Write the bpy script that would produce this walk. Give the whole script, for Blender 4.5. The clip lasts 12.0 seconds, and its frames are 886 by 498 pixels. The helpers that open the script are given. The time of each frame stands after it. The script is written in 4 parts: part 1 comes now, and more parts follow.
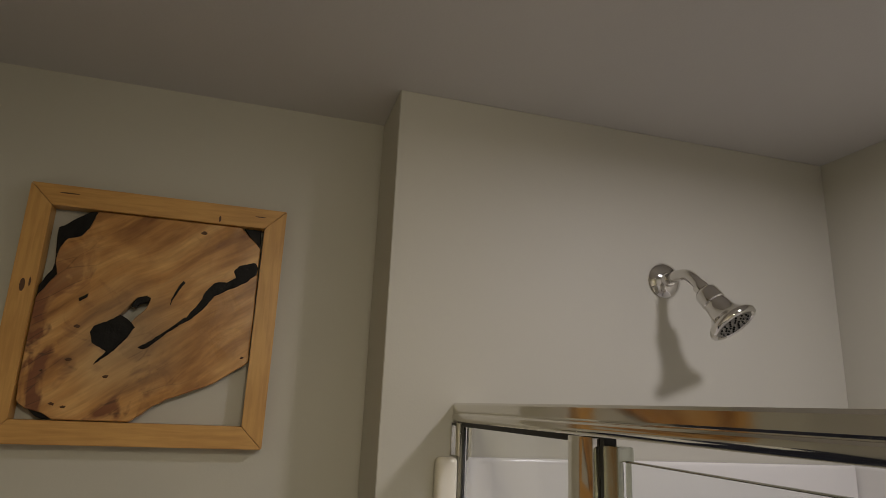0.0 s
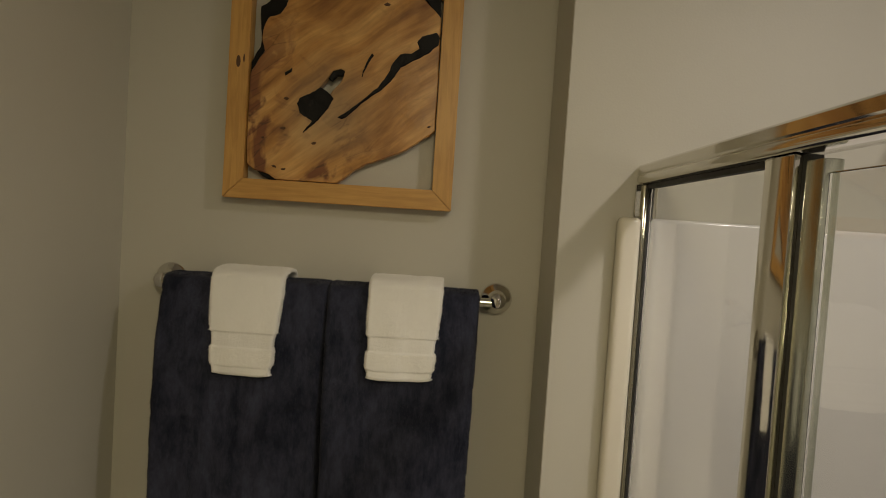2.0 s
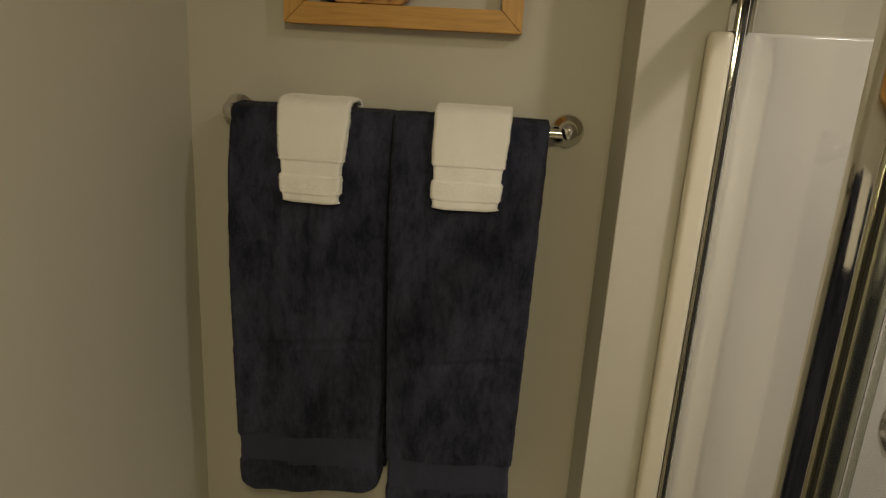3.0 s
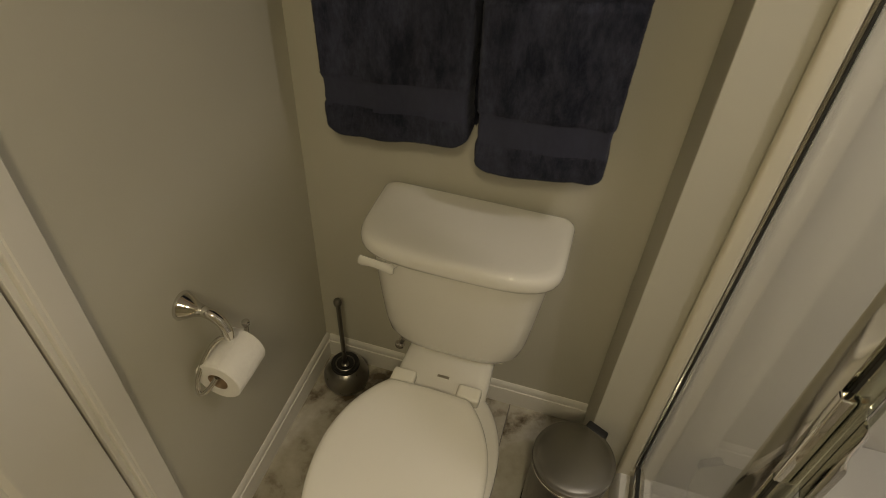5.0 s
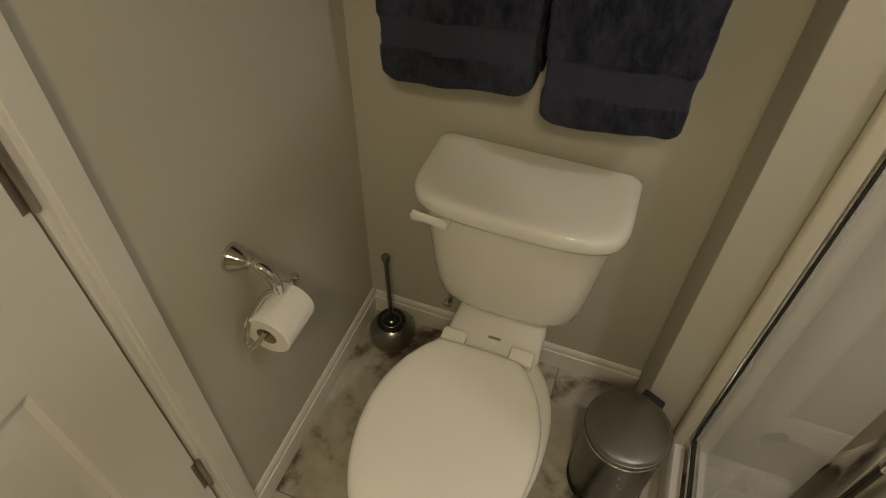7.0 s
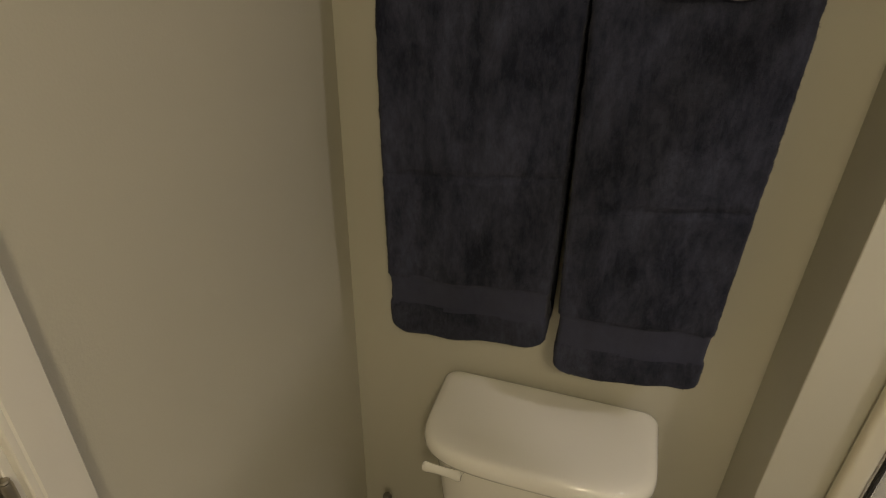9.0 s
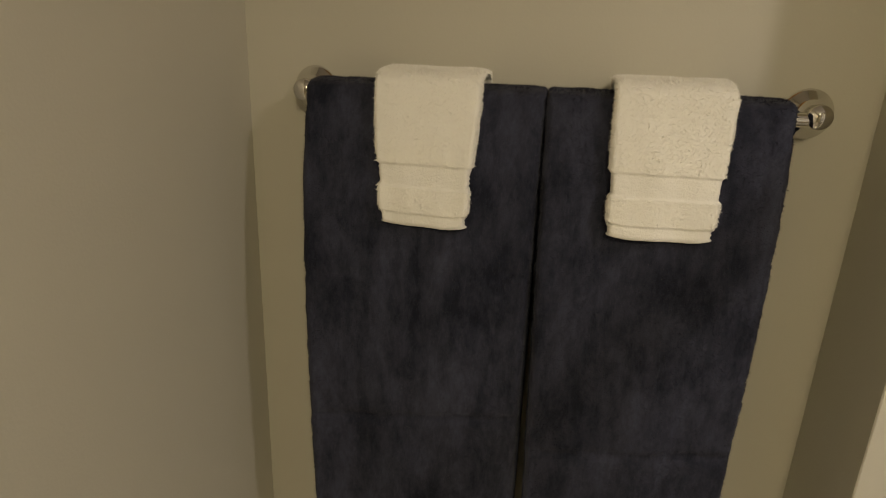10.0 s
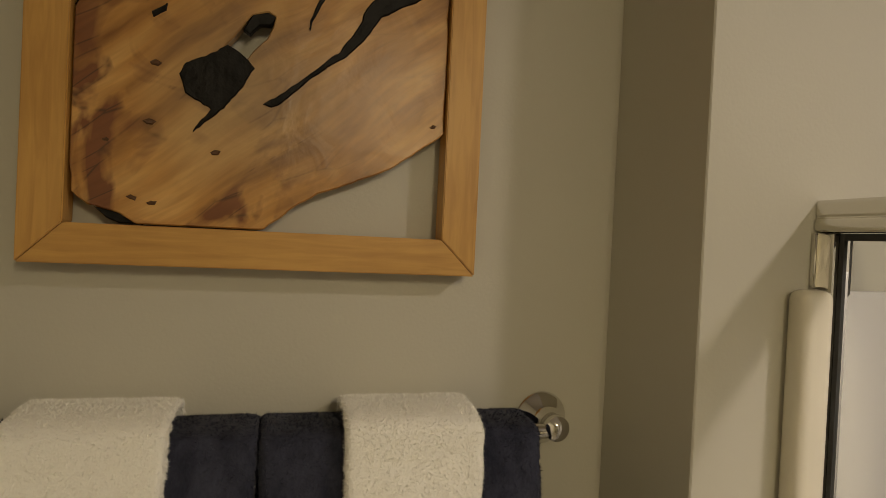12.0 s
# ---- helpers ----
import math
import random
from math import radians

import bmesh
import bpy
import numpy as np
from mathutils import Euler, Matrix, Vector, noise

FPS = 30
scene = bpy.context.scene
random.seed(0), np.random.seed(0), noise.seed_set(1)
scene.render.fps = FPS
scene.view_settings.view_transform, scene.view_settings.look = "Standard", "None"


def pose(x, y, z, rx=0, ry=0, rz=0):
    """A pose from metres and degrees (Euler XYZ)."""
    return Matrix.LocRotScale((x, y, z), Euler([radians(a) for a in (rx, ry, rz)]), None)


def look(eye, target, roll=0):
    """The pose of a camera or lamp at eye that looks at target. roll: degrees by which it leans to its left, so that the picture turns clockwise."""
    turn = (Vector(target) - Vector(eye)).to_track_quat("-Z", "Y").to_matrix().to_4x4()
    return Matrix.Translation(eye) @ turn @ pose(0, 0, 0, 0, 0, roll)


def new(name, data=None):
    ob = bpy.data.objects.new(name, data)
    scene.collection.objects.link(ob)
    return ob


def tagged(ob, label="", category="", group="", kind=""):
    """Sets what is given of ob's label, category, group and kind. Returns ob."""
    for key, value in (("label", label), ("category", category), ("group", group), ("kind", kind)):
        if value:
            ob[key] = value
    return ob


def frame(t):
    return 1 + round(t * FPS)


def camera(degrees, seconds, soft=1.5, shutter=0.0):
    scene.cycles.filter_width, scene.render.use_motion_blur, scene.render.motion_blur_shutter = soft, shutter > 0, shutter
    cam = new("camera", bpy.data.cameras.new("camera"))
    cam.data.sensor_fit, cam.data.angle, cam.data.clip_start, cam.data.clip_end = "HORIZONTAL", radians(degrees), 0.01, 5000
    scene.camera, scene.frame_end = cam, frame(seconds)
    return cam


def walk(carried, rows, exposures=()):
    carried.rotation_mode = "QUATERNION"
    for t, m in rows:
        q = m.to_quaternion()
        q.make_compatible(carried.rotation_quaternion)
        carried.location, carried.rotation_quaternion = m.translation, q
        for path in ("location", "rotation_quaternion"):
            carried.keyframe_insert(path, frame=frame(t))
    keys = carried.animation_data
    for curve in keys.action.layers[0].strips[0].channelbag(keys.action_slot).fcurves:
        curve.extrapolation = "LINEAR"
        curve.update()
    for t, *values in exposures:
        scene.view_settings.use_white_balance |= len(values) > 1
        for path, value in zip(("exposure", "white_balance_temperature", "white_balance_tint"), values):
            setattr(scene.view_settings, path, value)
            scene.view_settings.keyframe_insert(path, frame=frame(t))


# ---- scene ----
cam = camera(70.96, 12.0, soft=0.6)
PATH = [
    (0, (0.5939, -1.1765, 1.8652), (0.8596, -0.2448, 2.1128), 2.50),
    (0.5, (0.5856, -1.1787, 1.8595), (0.8023, -0.2240, 2.0636), 2.87),
    (1, (0.5845, -1.1789, 1.8390), (0.7328, -0.2000, 1.9791), 3.27),
    (1.5, (0.5974, -1.1712, 1.8003), (0.6660, -0.1753, 1.8599), 3.69),
    (2, (0.6114, -1.1679, 1.7605), (0.6070, -0.1687, 1.7198), 3.71),
    (2.5, (0.6212, -1.1657, 1.7258), (0.5605, -0.1774, 1.5861), 3.58),
    (3, (0.6202, -1.1546, 1.6950), (0.5205, -0.1933, 1.4381), 3.41),
    (3.5, (0.6030, -1.1357, 1.6735), (0.4867, -0.2175, 1.2948), 3.39),
    (5.5, (0.6310, -1.0394, 1.5314), (0.4322, -0.3822, 0.8044), 2.74),
    (6, (0.6168, -1.0294, 1.5154), (0.4113, -0.3865, 0.7775), 2.41),
    (6.5, (0.5983, -1.0281, 1.5078), (0.3820, -0.3922, 0.7669), 2.07),
    (8.5, (0.5075, -0.9864, 1.5877), (0.2553, -0.2387, 0.9733), 1.36),
    (9, (0.4745, -0.9515, 1.6180), (0.2339, -0.1367, 1.0906), 1.24),
    (9.5, (0.4508, -0.8963, 1.6504), (0.2356, -0.0186, 1.2222), 1.81),
    (10, (0.4315, -0.8201, 1.6896), (0.2601, 0.1136, 1.3753), 2.24),
    (10.5, (0.4560, -0.7550, 1.7430), (0.3459, 0.2122, 1.5139), 2.37),
    (11, (0.4610, -0.7030, 1.7763), (0.4157, 0.2845, 1.6249), 2.54),
    (11.5, (0.4422, -0.6449, 1.7950), (0.5061, 0.3498, 1.7143), 2.78),
    (12, (0.4229, -0.6476, 1.8195), (0.6725, 0.3207, 1.8058), 2.72),
]
# seconds, stops, kelvin, tint: the clip's camera warms and brightens its picture on the way
LIGHTNESS = [(0.0, -0.19, 6300, 13), (1.0, -0.18, 6550, 11), (2.5, -0.12, 7450, 7), (3.5, -0.05, 7600, 6), (5.5, -0.02, 7550, 7), (6.5, 0.0, 7550, 7), (8.5, 0.07, 7350, 9), (9.5, 0.24, 7350, 9), (10.5, 0.32, 7750, 10), (12.0, 0.02, 7700, 10)]
walk(cam, [(t, look(eye, target, roll)) for t, eye, target, roll in PATH], LIGHTNESS)

# ---- light ----
CEIL = 2.426
world = bpy.data.worlds.new("world")
scene.world = world
world.use_nodes = True
world.node_tree.nodes["Background"].inputs[0].default_value = (0.6, 0.55, 0.5, 1)
world.node_tree.nodes["Background"].inputs[1].default_value = 0.02
SHOWER_LAMP = (1.37, -0.86, CEIL - 0.012)
ROOM_FILL = (0.80, -1.80, CEIL - 0.15)


def disc_lamp(name, place, watts, size, colour, cone=180):
    data = bpy.data.lights.new(name, "AREA")
    data.shape, data.size, data.energy, data.color = "DISK", size, watts, colour
    data.spread = radians(cone)
    ob = new(name, data)
    ob.matrix_world = Matrix.Translation(place)
    return ob


disc_lamp("shower_downlight", SHOWER_LAMP, 4.9, 0.10, (1.0, 0.955, 0.995), 174)
# added fill: disc and globe of an assumed, unseen lamp behind the camera
disc_lamp("room_fill_disc", (ROOM_FILL[0], ROOM_FILL[1], CEIL - 0.03), 10.0, 0.24, (1.0, 0.90, 0.67))
globe = bpy.data.lights.new("room_fill_globe", "POINT")
globe.energy, globe.color, globe.shadow_soft_size = 7.2, (1.0, 0.90, 0.67), 0.09
new("room_fill_globe", globe).matrix_world = Matrix.Translation(ROOM_FILL)


# ---- materials ----
def material(name, colour, rough=0.5, metal=0.0, spread=0.06, scale=6.0, fine=0.0, fine_scale=400.0, coat=0.0, rough_spread=0.08, random_shade=0.0):
    """A surface with slow stains, fine grain, uneven gloss and a fine relief."""
    m = bpy.data.materials.new(name)
    m.use_nodes = True
    nt = m.node_tree
    n, links = nt.nodes, nt.links
    b = n["Principled BSDF"]
    tc = n.new("ShaderNodeTexCoord")
    big = n.new("ShaderNodeTexNoise")
    big.inputs["Scale"].default_value, big.inputs["Detail"].default_value = scale, 4
    links.new(tc.outputs["Object"], big.inputs["Vector"])
    ramp = n.new("ShaderNodeMapRange")
    ramp.inputs["To Min"].default_value, ramp.inputs["To Max"].default_value = 1 - spread, 1 + spread
    links.new(big.outputs["Fac"], ramp.inputs["Value"])
    mul = n.new("ShaderNodeVectorMath")
    mul.operation = "SCALE"
    mul.inputs[0].default_value = colour
    links.new(ramp.outputs["Result"], mul.inputs["Scale"])
    links.new(mul.outputs[0], b.inputs["Base Color"])
    rr = n.new("ShaderNodeMapRange")
    rr.inputs["To Min"].default_value, rr.inputs["To Max"].default_value = max(rough - rough_spread, 0.02), rough + rough_spread
    mid = n.new("ShaderNodeTexNoise")
    mid.inputs["Scale"].default_value, mid.inputs["Detail"].default_value = scale * 7, 3
    links.new(tc.outputs["Object"], mid.inputs["Vector"])
    links.new(mid.outputs["Fac"], rr.inputs["Value"])
    links.new(rr.outputs["Result"], b.inputs["Roughness"])
    b.inputs["Metallic"].default_value = metal
    b.inputs["Coat Weight"].default_value = coat
    b.inputs["Coat Roughness"].default_value = 0.08
    if fine:
        grain = n.new("ShaderNodeTexNoise")
        grain.inputs["Scale"].default_value, grain.inputs["Detail"].default_value = fine_scale, 5
        links.new(tc.outputs["Object"], grain.inputs["Vector"])
        bump = n.new("ShaderNodeBump")
        bump.inputs["Strength"].default_value, bump.inputs["Distance"].default_value = fine, 0.002
        links.new(grain.outputs["Fac"], bump.inputs["Height"])
        links.new(bump.outputs["Normal"], b.inputs["Normal"])
    return m


WALL = material("wall_paint", (0.555, 0.53, 0.445), 0.58, spread=0.03, scale=2.5, fine=0.10, fine_scale=260)
CEILING = material("ceiling_paint", (0.58, 0.555, 0.535), 0.9, spread=0.03, scale=2, fine=0.12, fine_scale=200)
TRIM = material("white_trim_paint", (0.76, 0.73, 0.67), 0.38, spread=0.03, scale=5, fine=0.08, fine_scale=90)
PORCELAIN = material("glazed_porcelain", (0.79, 0.765, 0.70), 0.06, spread=0.015, scale=3, rough_spread=0.03, coat=0.3)
SEAT_PLASTIC = material("seat_plastic", (0.87, 0.84, 0.76), 0.24, spread=0.015, scale=3, rough_spread=0.04)
ACRYLIC = material("white_acrylic", (0.80, 0.775, 0.73), 0.16, spread=0.02, scale=3, rough_spread=0.05)
CREAM = material("cream_acrylic", (0.72, 0.67, 0.545), 0.22, spread=0.03, scale=4, rough_spread=0.05)
CHROME = material("chrome", (0.72, 0.70, 0.67), 0.06, 1.0, spread=0.02, scale=9, rough_spread=0.03)
SATIN = material("satin_aluminium", (0.74, 0.72, 0.67), 0.08, 1.0, spread=0.04, scale=14, rough_spread=0.06)
STEEL = material("brushed_steel", (0.26, 0.248, 0.226), 0.30, 1.0, spread=0.05, scale=12, rough_spread=0.07)
STILE = material("greenish_satin_stile", (0.55, 0.57, 0.50), 0.22, 1.0, spread=0.04, scale=14)
HINGE = material("satin_nickel", (0.40, 0.37, 0.32), 0.32, 1.0, spread=0.05, scale=30)
BLACK = material("black_plastic", (0.012, 0.011, 0.011), 0.6, spread=0.1, scale=20)
RUBBER = material("dark_gasket", (0.03, 0.03, 0.028), 0.55, spread=0.1, scale=20)
PAPER = material("toilet_paper", (0.86, 0.83, 0.77), 0.9, spread=0.03, scale=20, fine=0.7, fine_scale=120)
CARDBOARD = material("cardboard_core", (0.34, 0.24, 0.15), 0.9, spread=0.1, scale=40)
NICKEL_TOP = material("bin_lid_steel", (0.26, 0.248, 0.22), 0.34, 1.0, spread=0.05, scale=10, rough_spread=0.06)
# black of the bark; also stands in for shade in the slab's top right gap
BARK_AND_GAP = material("charred_bark_and_gap_shade", (0.007, 0.006, 0.0052), 0.5, spread=0.6, scale=60, fine=1.0, fine_scale=70)
BARK_AND_GAP.node_tree.nodes["Principled BSDF"].inputs["Specular IOR Level"].default_value = 0.2
KNOT = material("dark_knot", (0.10, 0.042, 0.016), 0.5, spread=0.3, scale=90)
GROUT = material("grey_grout", (0.22, 0.20, 0.18), 0.9, spread=0.1, scale=30, fine=0.3)


def pane_glass():
    m = bpy.data.materials.new("clear_glass")
    m.use_nodes = True
    b = m.node_tree.nodes["Principled BSDF"]
    b.inputs["Base Color"].default_value = (0.95, 0.965, 0.955, 1)
    b.inputs["Roughness"].default_value = 0.0
    b.inputs["IOR"].default_value = 1.45
    b.inputs["Transmission Weight"].default_value = 1.0
    return m


GLASS = pane_glass()


def wood(name, dark, light, along, rings=9.0, gloss=0.42):
    """Planed timber: long fibres along one axis, with slow bands and knots of colour."""
    m = bpy.data.materials.new(name)
    m.use_nodes = True
    n, links = m.node_tree.nodes, m.node_tree.links
    b = n["Principled BSDF"]
    tc = n.new("ShaderNodeTexCoord")
    mp = n.new("ShaderNodeMapping")
    mp.inputs["Scale"].default_value = along
    links.new(tc.outputs["Object"], mp.inputs["Vector"])
    fibre = n.new("ShaderNodeTexNoise")
    fibre.inputs["Scale"].default_value, fibre.inputs["Detail"].default_value, fibre.inputs["Distortion"].default_value = rings, 8, 0.6
    links.new(mp.outputs["Vector"], fibre.inputs["Vector"])
    blotch = n.new("ShaderNodeTexNoise")
    blotch.inputs["Scale"].default_value, blotch.inputs["Detail"].default_value = 9, 3
    links.new(tc.outputs["Object"], blotch.inputs["Vector"])
    add = n.new("ShaderNodeMath")
    add.operation = "MULTIPLY_ADD"
    add.inputs[1].default_value, add.inputs[2].default_value = 0.55, 0.0
    links.new(fibre.outputs["Fac"], add.inputs[0])
    add2 = n.new("ShaderNodeMath")
    add2.operation = "MULTIPLY_ADD"
    add2.inputs[1].default_value = 0.45
    links.new(blotch.outputs["Fac"], add2.inputs[0])
    links.new(add.outputs[0], add2.inputs[2])
    ramp = n.new("ShaderNodeValToRGB")
    ramp.color_ramp.elements[0].position, ramp.color_ramp.elements[0].color = 0.30, (*dark, 1)
    ramp.color_ramp.elements[1].position, ramp.color_ramp.elements[1].color = 0.62, (*light, 1)
    links.new(add2.outputs[0], ramp.inputs["Fac"])
    links.new(ramp.outputs["Color"], b.inputs["Base Color"])
    b.inputs["Roughness"].default_value = gloss
    bump = n.new("ShaderNodeBump")
    bump.inputs["Strength"].default_value, bump.inputs["Distance"].default_value = 0.12, 0.001
    links.new(fibre.outputs["Fac"], bump.inputs["Height"])
    links.new(bump.outputs["Normal"], b.inputs["Normal"])
    return m


PINE_H = wood("pine_rail", (0.43, 0.208, 0.050), (0.63, 0.348, 0.100), (1.5, 16, 16))
PINE_V = wood("pine_stile", (0.43, 0.208, 0.050), (0.63, 0.348, 0.100), (16, 16, 1.5))


def slab_wood():
    """A waxed burl slab: flowing grain on a slant, reddish blotches to one side, pale stripes."""
    m = bpy.data.materials.new("burl_slab")
    m.use_nodes = True
    n, links = m.node_tree.nodes, m.node_tree.links
    b = n["Principled BSDF"]
    tc = n.new("ShaderNodeTexCoord")
    warp = n.new("ShaderNodeTexNoise")
    warp.inputs["Scale"].default_value, warp.inputs["Detail"].default_value = 6, 1
    links.new(tc.outputs["Object"], warp.inputs["Vector"])
    mix = n.new("ShaderNodeVectorMath")
    mix.operation = "MULTIPLY_ADD"
    mix.inputs[1].default_value = (0.055, 0.055, 0.055)
    links.new(warp.outputs["Color"], mix.inputs[0])
    links.new(tc.outputs["Object"], mix.inputs[2])
    mp = n.new("ShaderNodeMapping")
    mp.vector_type = "TEXTURE"
    mp.inputs["Rotation"].default_value = (0, radians(-36), 0)
    mp.inputs["Scale"].default_value = (0.24, 0.06, 0.050)
    links.new(mix.outputs[0], mp.inputs["Vector"])
    grain = n.new("ShaderNodeTexNoise")
    grain.inputs["Scale"].default_value, grain.inputs["Detail"].default_value = 1.5, 4
    links.new(mp.outputs["Vector"], grain.inputs["Vector"])
    ramp = n.new("ShaderNodeValToRGB")
    e = ramp.color_ramp.elements
    e[0].position, e[0].color = 0.31, (0.23, 0.090, 0.023, 1)
    e[1].position, e[1].color = 0.66, (0.68, 0.39, 0.138, 1)
    e2 = e.new(0.47)
    e2.color = (0.49, 0.238, 0.064, 1)
    links.new(grain.outputs["Fac"], ramp.inputs["Fac"])
    burl = n.new("ShaderNodeTexNoise")
    burl.inputs["Scale"].default_value, burl.inputs["Detail"].default_value, burl.inputs["Distortion"].default_value = 15, 3.5, 1.3
    links.new(tc.outputs["Object"], burl.inputs["Vector"])
    burl_ramp = n.new("ShaderNodeMapRange")
    burl_ramp.inputs["From Min"].default_value, burl_ramp.inputs["From Max"].default_value = 0.44, 0.57
    links.new(burl.outputs["Fac"], burl_ramp.inputs["Value"])
    sep = n.new("ShaderNodeVectorMath")
    sep.operation = "DOT_PRODUCT"
    sep.inputs[1].default_value = (0.75, 0.0, 0.66)
    links.new(mix.outputs[0], sep.inputs[0])
    side = n.new("ShaderNodeMapRange")
    side.inputs["From Min"].default_value, side.inputs["From Max"].default_value = 0.06, -0.09
    side.inputs["To Min"].default_value, side.inputs["To Max"].default_value = 0.14, 1.0
    links.new(sep.outputs["Value"], side.inputs["Value"])
    fac = n.new("ShaderNodeMath")
    fac.operation = "MULTIPLY"
    links.new(burl_ramp.outputs["Result"], fac.inputs[0])
    links.new(side.outputs["Result"], fac.inputs[1])
    col = n.new("ShaderNodeMix")
    col.data_type = "RGBA"
    col.inputs["B"].default_value = (0.20, 0.070, 0.024, 1)
    links.new(fac.outputs[0], col.inputs["Factor"])
    links.new(ramp.outputs["Color"], col.inputs["A"])
    # fine dark checks that follow the burl
    crack = n.new("ShaderNodeTexVoronoi")
    crack.feature = "DISTANCE_TO_EDGE"
    crack.inputs["Scale"].default_value = 2.2
    links.new(mp.outputs["Vector"], crack.inputs["Vector"])
    thin = n.new("ShaderNodeMapRange")
    thin.inputs["From Min"].default_value, thin.inputs["From Max"].default_value = 0.035, 0.0
    thin.inputs["To Max"].default_value = 0.75
    links.new(crack.outputs["Distance"], thin.inputs["Value"])
    gate = n.new("ShaderNodeMath")
    gate.operation = "MULTIPLY"
    links.new(thin.outputs["Result"], gate.inputs[0])
    links.new(fac.outputs[0], gate.inputs[1])
    col2 = n.new("ShaderNodeMix")
    col2.data_type = "RGBA"
    col2.inputs["B"].default_value = (0.05, 0.022, 0.010, 1)
    links.new(gate.outputs[0], col2.inputs["Factor"])
    # greyed sapwood round the inclusions
    away = n.new("ShaderNodeVectorMath")
    away.operation = "DISTANCE"
    away.inputs[1].default_value = (0.005, -0.026, -0.01)
    links.new(mix.outputs[0], away.inputs[0])
    near = n.new("ShaderNodeMapRange")
    near.inputs["From Min"].default_value, near.inputs["From Max"].default_value = 0.11, 0.03
    near.inputs["To Max"].default_value = 0.55
    links.new(away.outputs["Value"], near.inputs["Value"])
    grey = n.new("ShaderNodeMix")
    grey.data_type = "RGBA"
    grey.inputs["B"].default_value = (0.30, 0.225, 0.135, 1)
    links.new(near.outputs["Result"], grey.inputs["Factor"])
    links.new(col.outputs["Result"], grey.inputs["A"])
    links.new(grey.outputs["Result"], col2.inputs["A"])
    # fine fibres along the grain
    along = n.new("ShaderNodeMapping")
    along.vector_type = "TEXTURE"
    along.inputs["Rotation"].default_value = (0, radians(-36), 0)
    along.inputs["Scale"].default_value = (0.11, 0.03, 0.0075)
    links.new(mix.outputs[0], along.inputs["Vector"])
    fibre = n.new("ShaderNodeTexNoise")
    fibre.inputs["Scale"].default_value, fibre.inputs["Detail"].default_value = 1.6, 6
    links.new(along.outputs["Vector"], fibre.inputs["Vector"])
    shade = n.new("ShaderNodeMapRange")
    shade.inputs["From Min"].default_value, shade.inputs["From Max"].default_value = 0.3, 0.7
    shade.inputs["To Min"].default_value, shade.inputs["To Max"].default_value = 0.88, 1.10
    links.new(fibre.outputs["Fac"], shade.inputs["Value"])
    streaked = n.new("ShaderNodeVectorMath")
    streaked.operation = "SCALE"
    links.new(col2.outputs["Result"], streaked.inputs[0])
    links.new(shade.outputs["Result"], streaked.inputs["Scale"])
    links.new(streaked.outputs[0], b.inputs["Base Color"])
    b.inputs["Roughness"].default_value = 0.33
    bump = n.new("ShaderNodeBump")
    bump.inputs["Strength"].default_value, bump.inputs["Distance"].default_value = 0.22, 0.005
    links.new(burl.outputs["Fac"], bump.inputs["Height"])
    links.new(bump.outputs["Normal"], b.inputs["Normal"])
    return m


SLAB = slab_wood()


def terry(name, colour, pale, streak=0.5):
    """Looped pile: tufted relief, with brushed patches where the pile lies another way."""
    m = bpy.data.materials.new(name)
    m.use_nodes = True
    n, links = m.node_tree.nodes, m.node_tree.links
    b = n["Principled BSDF"]
    tc = n.new("ShaderNodeTexCoord")
    mp = n.new("ShaderNodeMapping")
    mp.inputs["Scale"].default_value = (1, 1, 0.42)
    links.new(tc.outputs["Object"], mp.inputs["Vector"])
    brushed = n.new("ShaderNodeTexNoise")
    brushed.inputs["Scale"].default_value, brushed.inputs["Detail"].default_value, brushed.inputs["Roughness"].default_value = 16, 12, 0.78
    links.new(mp.outputs["Vector"], brushed.inputs["Vector"])
    ramp = n.new("ShaderNodeMapRange")
    ramp.inputs["From Min"].default_value, ramp.inputs["From Max"].default_value = 0.40, 0.66
    links.new(brushed.outputs["Fac"], ramp.inputs["Value"])
    col = n.new("ShaderNodeMix")
    col.data_type = "RGBA"
    col.inputs["A"].default_value, col.inputs["B"].default_value = (*colour, 1), (*pale, 1)
    links.new(ramp.outputs["Result"], col.inputs["Factor"])
    links.new(col.outputs["Result"], b.inputs["Base Color"])
    b.inputs["Roughness"].default_value = 1.0
    b.inputs["Specular IOR Level"].default_value = 0.1
    b.inputs["Sheen Weight"].default_value, b.inputs["Sheen Roughness"].default_value = streak, 0.5
    tuft = n.new("ShaderNodeTexNoise")
    tuft.inputs["Scale"].default_value, tuft.inputs["Detail"].default_value = 540, 4
    links.new(tc.outputs["Object"], tuft.inputs["Vector"])
    bump = n.new("ShaderNodeBump")
    bump.inputs["Strength"].default_value, bump.inputs["Distance"].default_value = 0.6, 0.0014
    links.new(tuft.outputs["Fac"], bump.inputs["Height"])
    links.new(bump.outputs["Normal"], b.inputs["Normal"])
    return m


NAVY = terry("navy_terry", (0.014, 0.0155, 0.026), (0.060, 0.064, 0.096), 0.08)
NAVY_BAND = terry("navy_flat_weave", (0.037, 0.0395, 0.062), (0.047, 0.050, 0.077), 0.08)
WHITE_TERRY = terry("white_terry", (0.91, 0.89, 0.83), (0.94, 0.92, 0.86), 0.05)
WHITE_BAND = terry("white_flat_weave", (0.86, 0.84, 0.78), (0.89, 0.87, 0.81), 0.05)


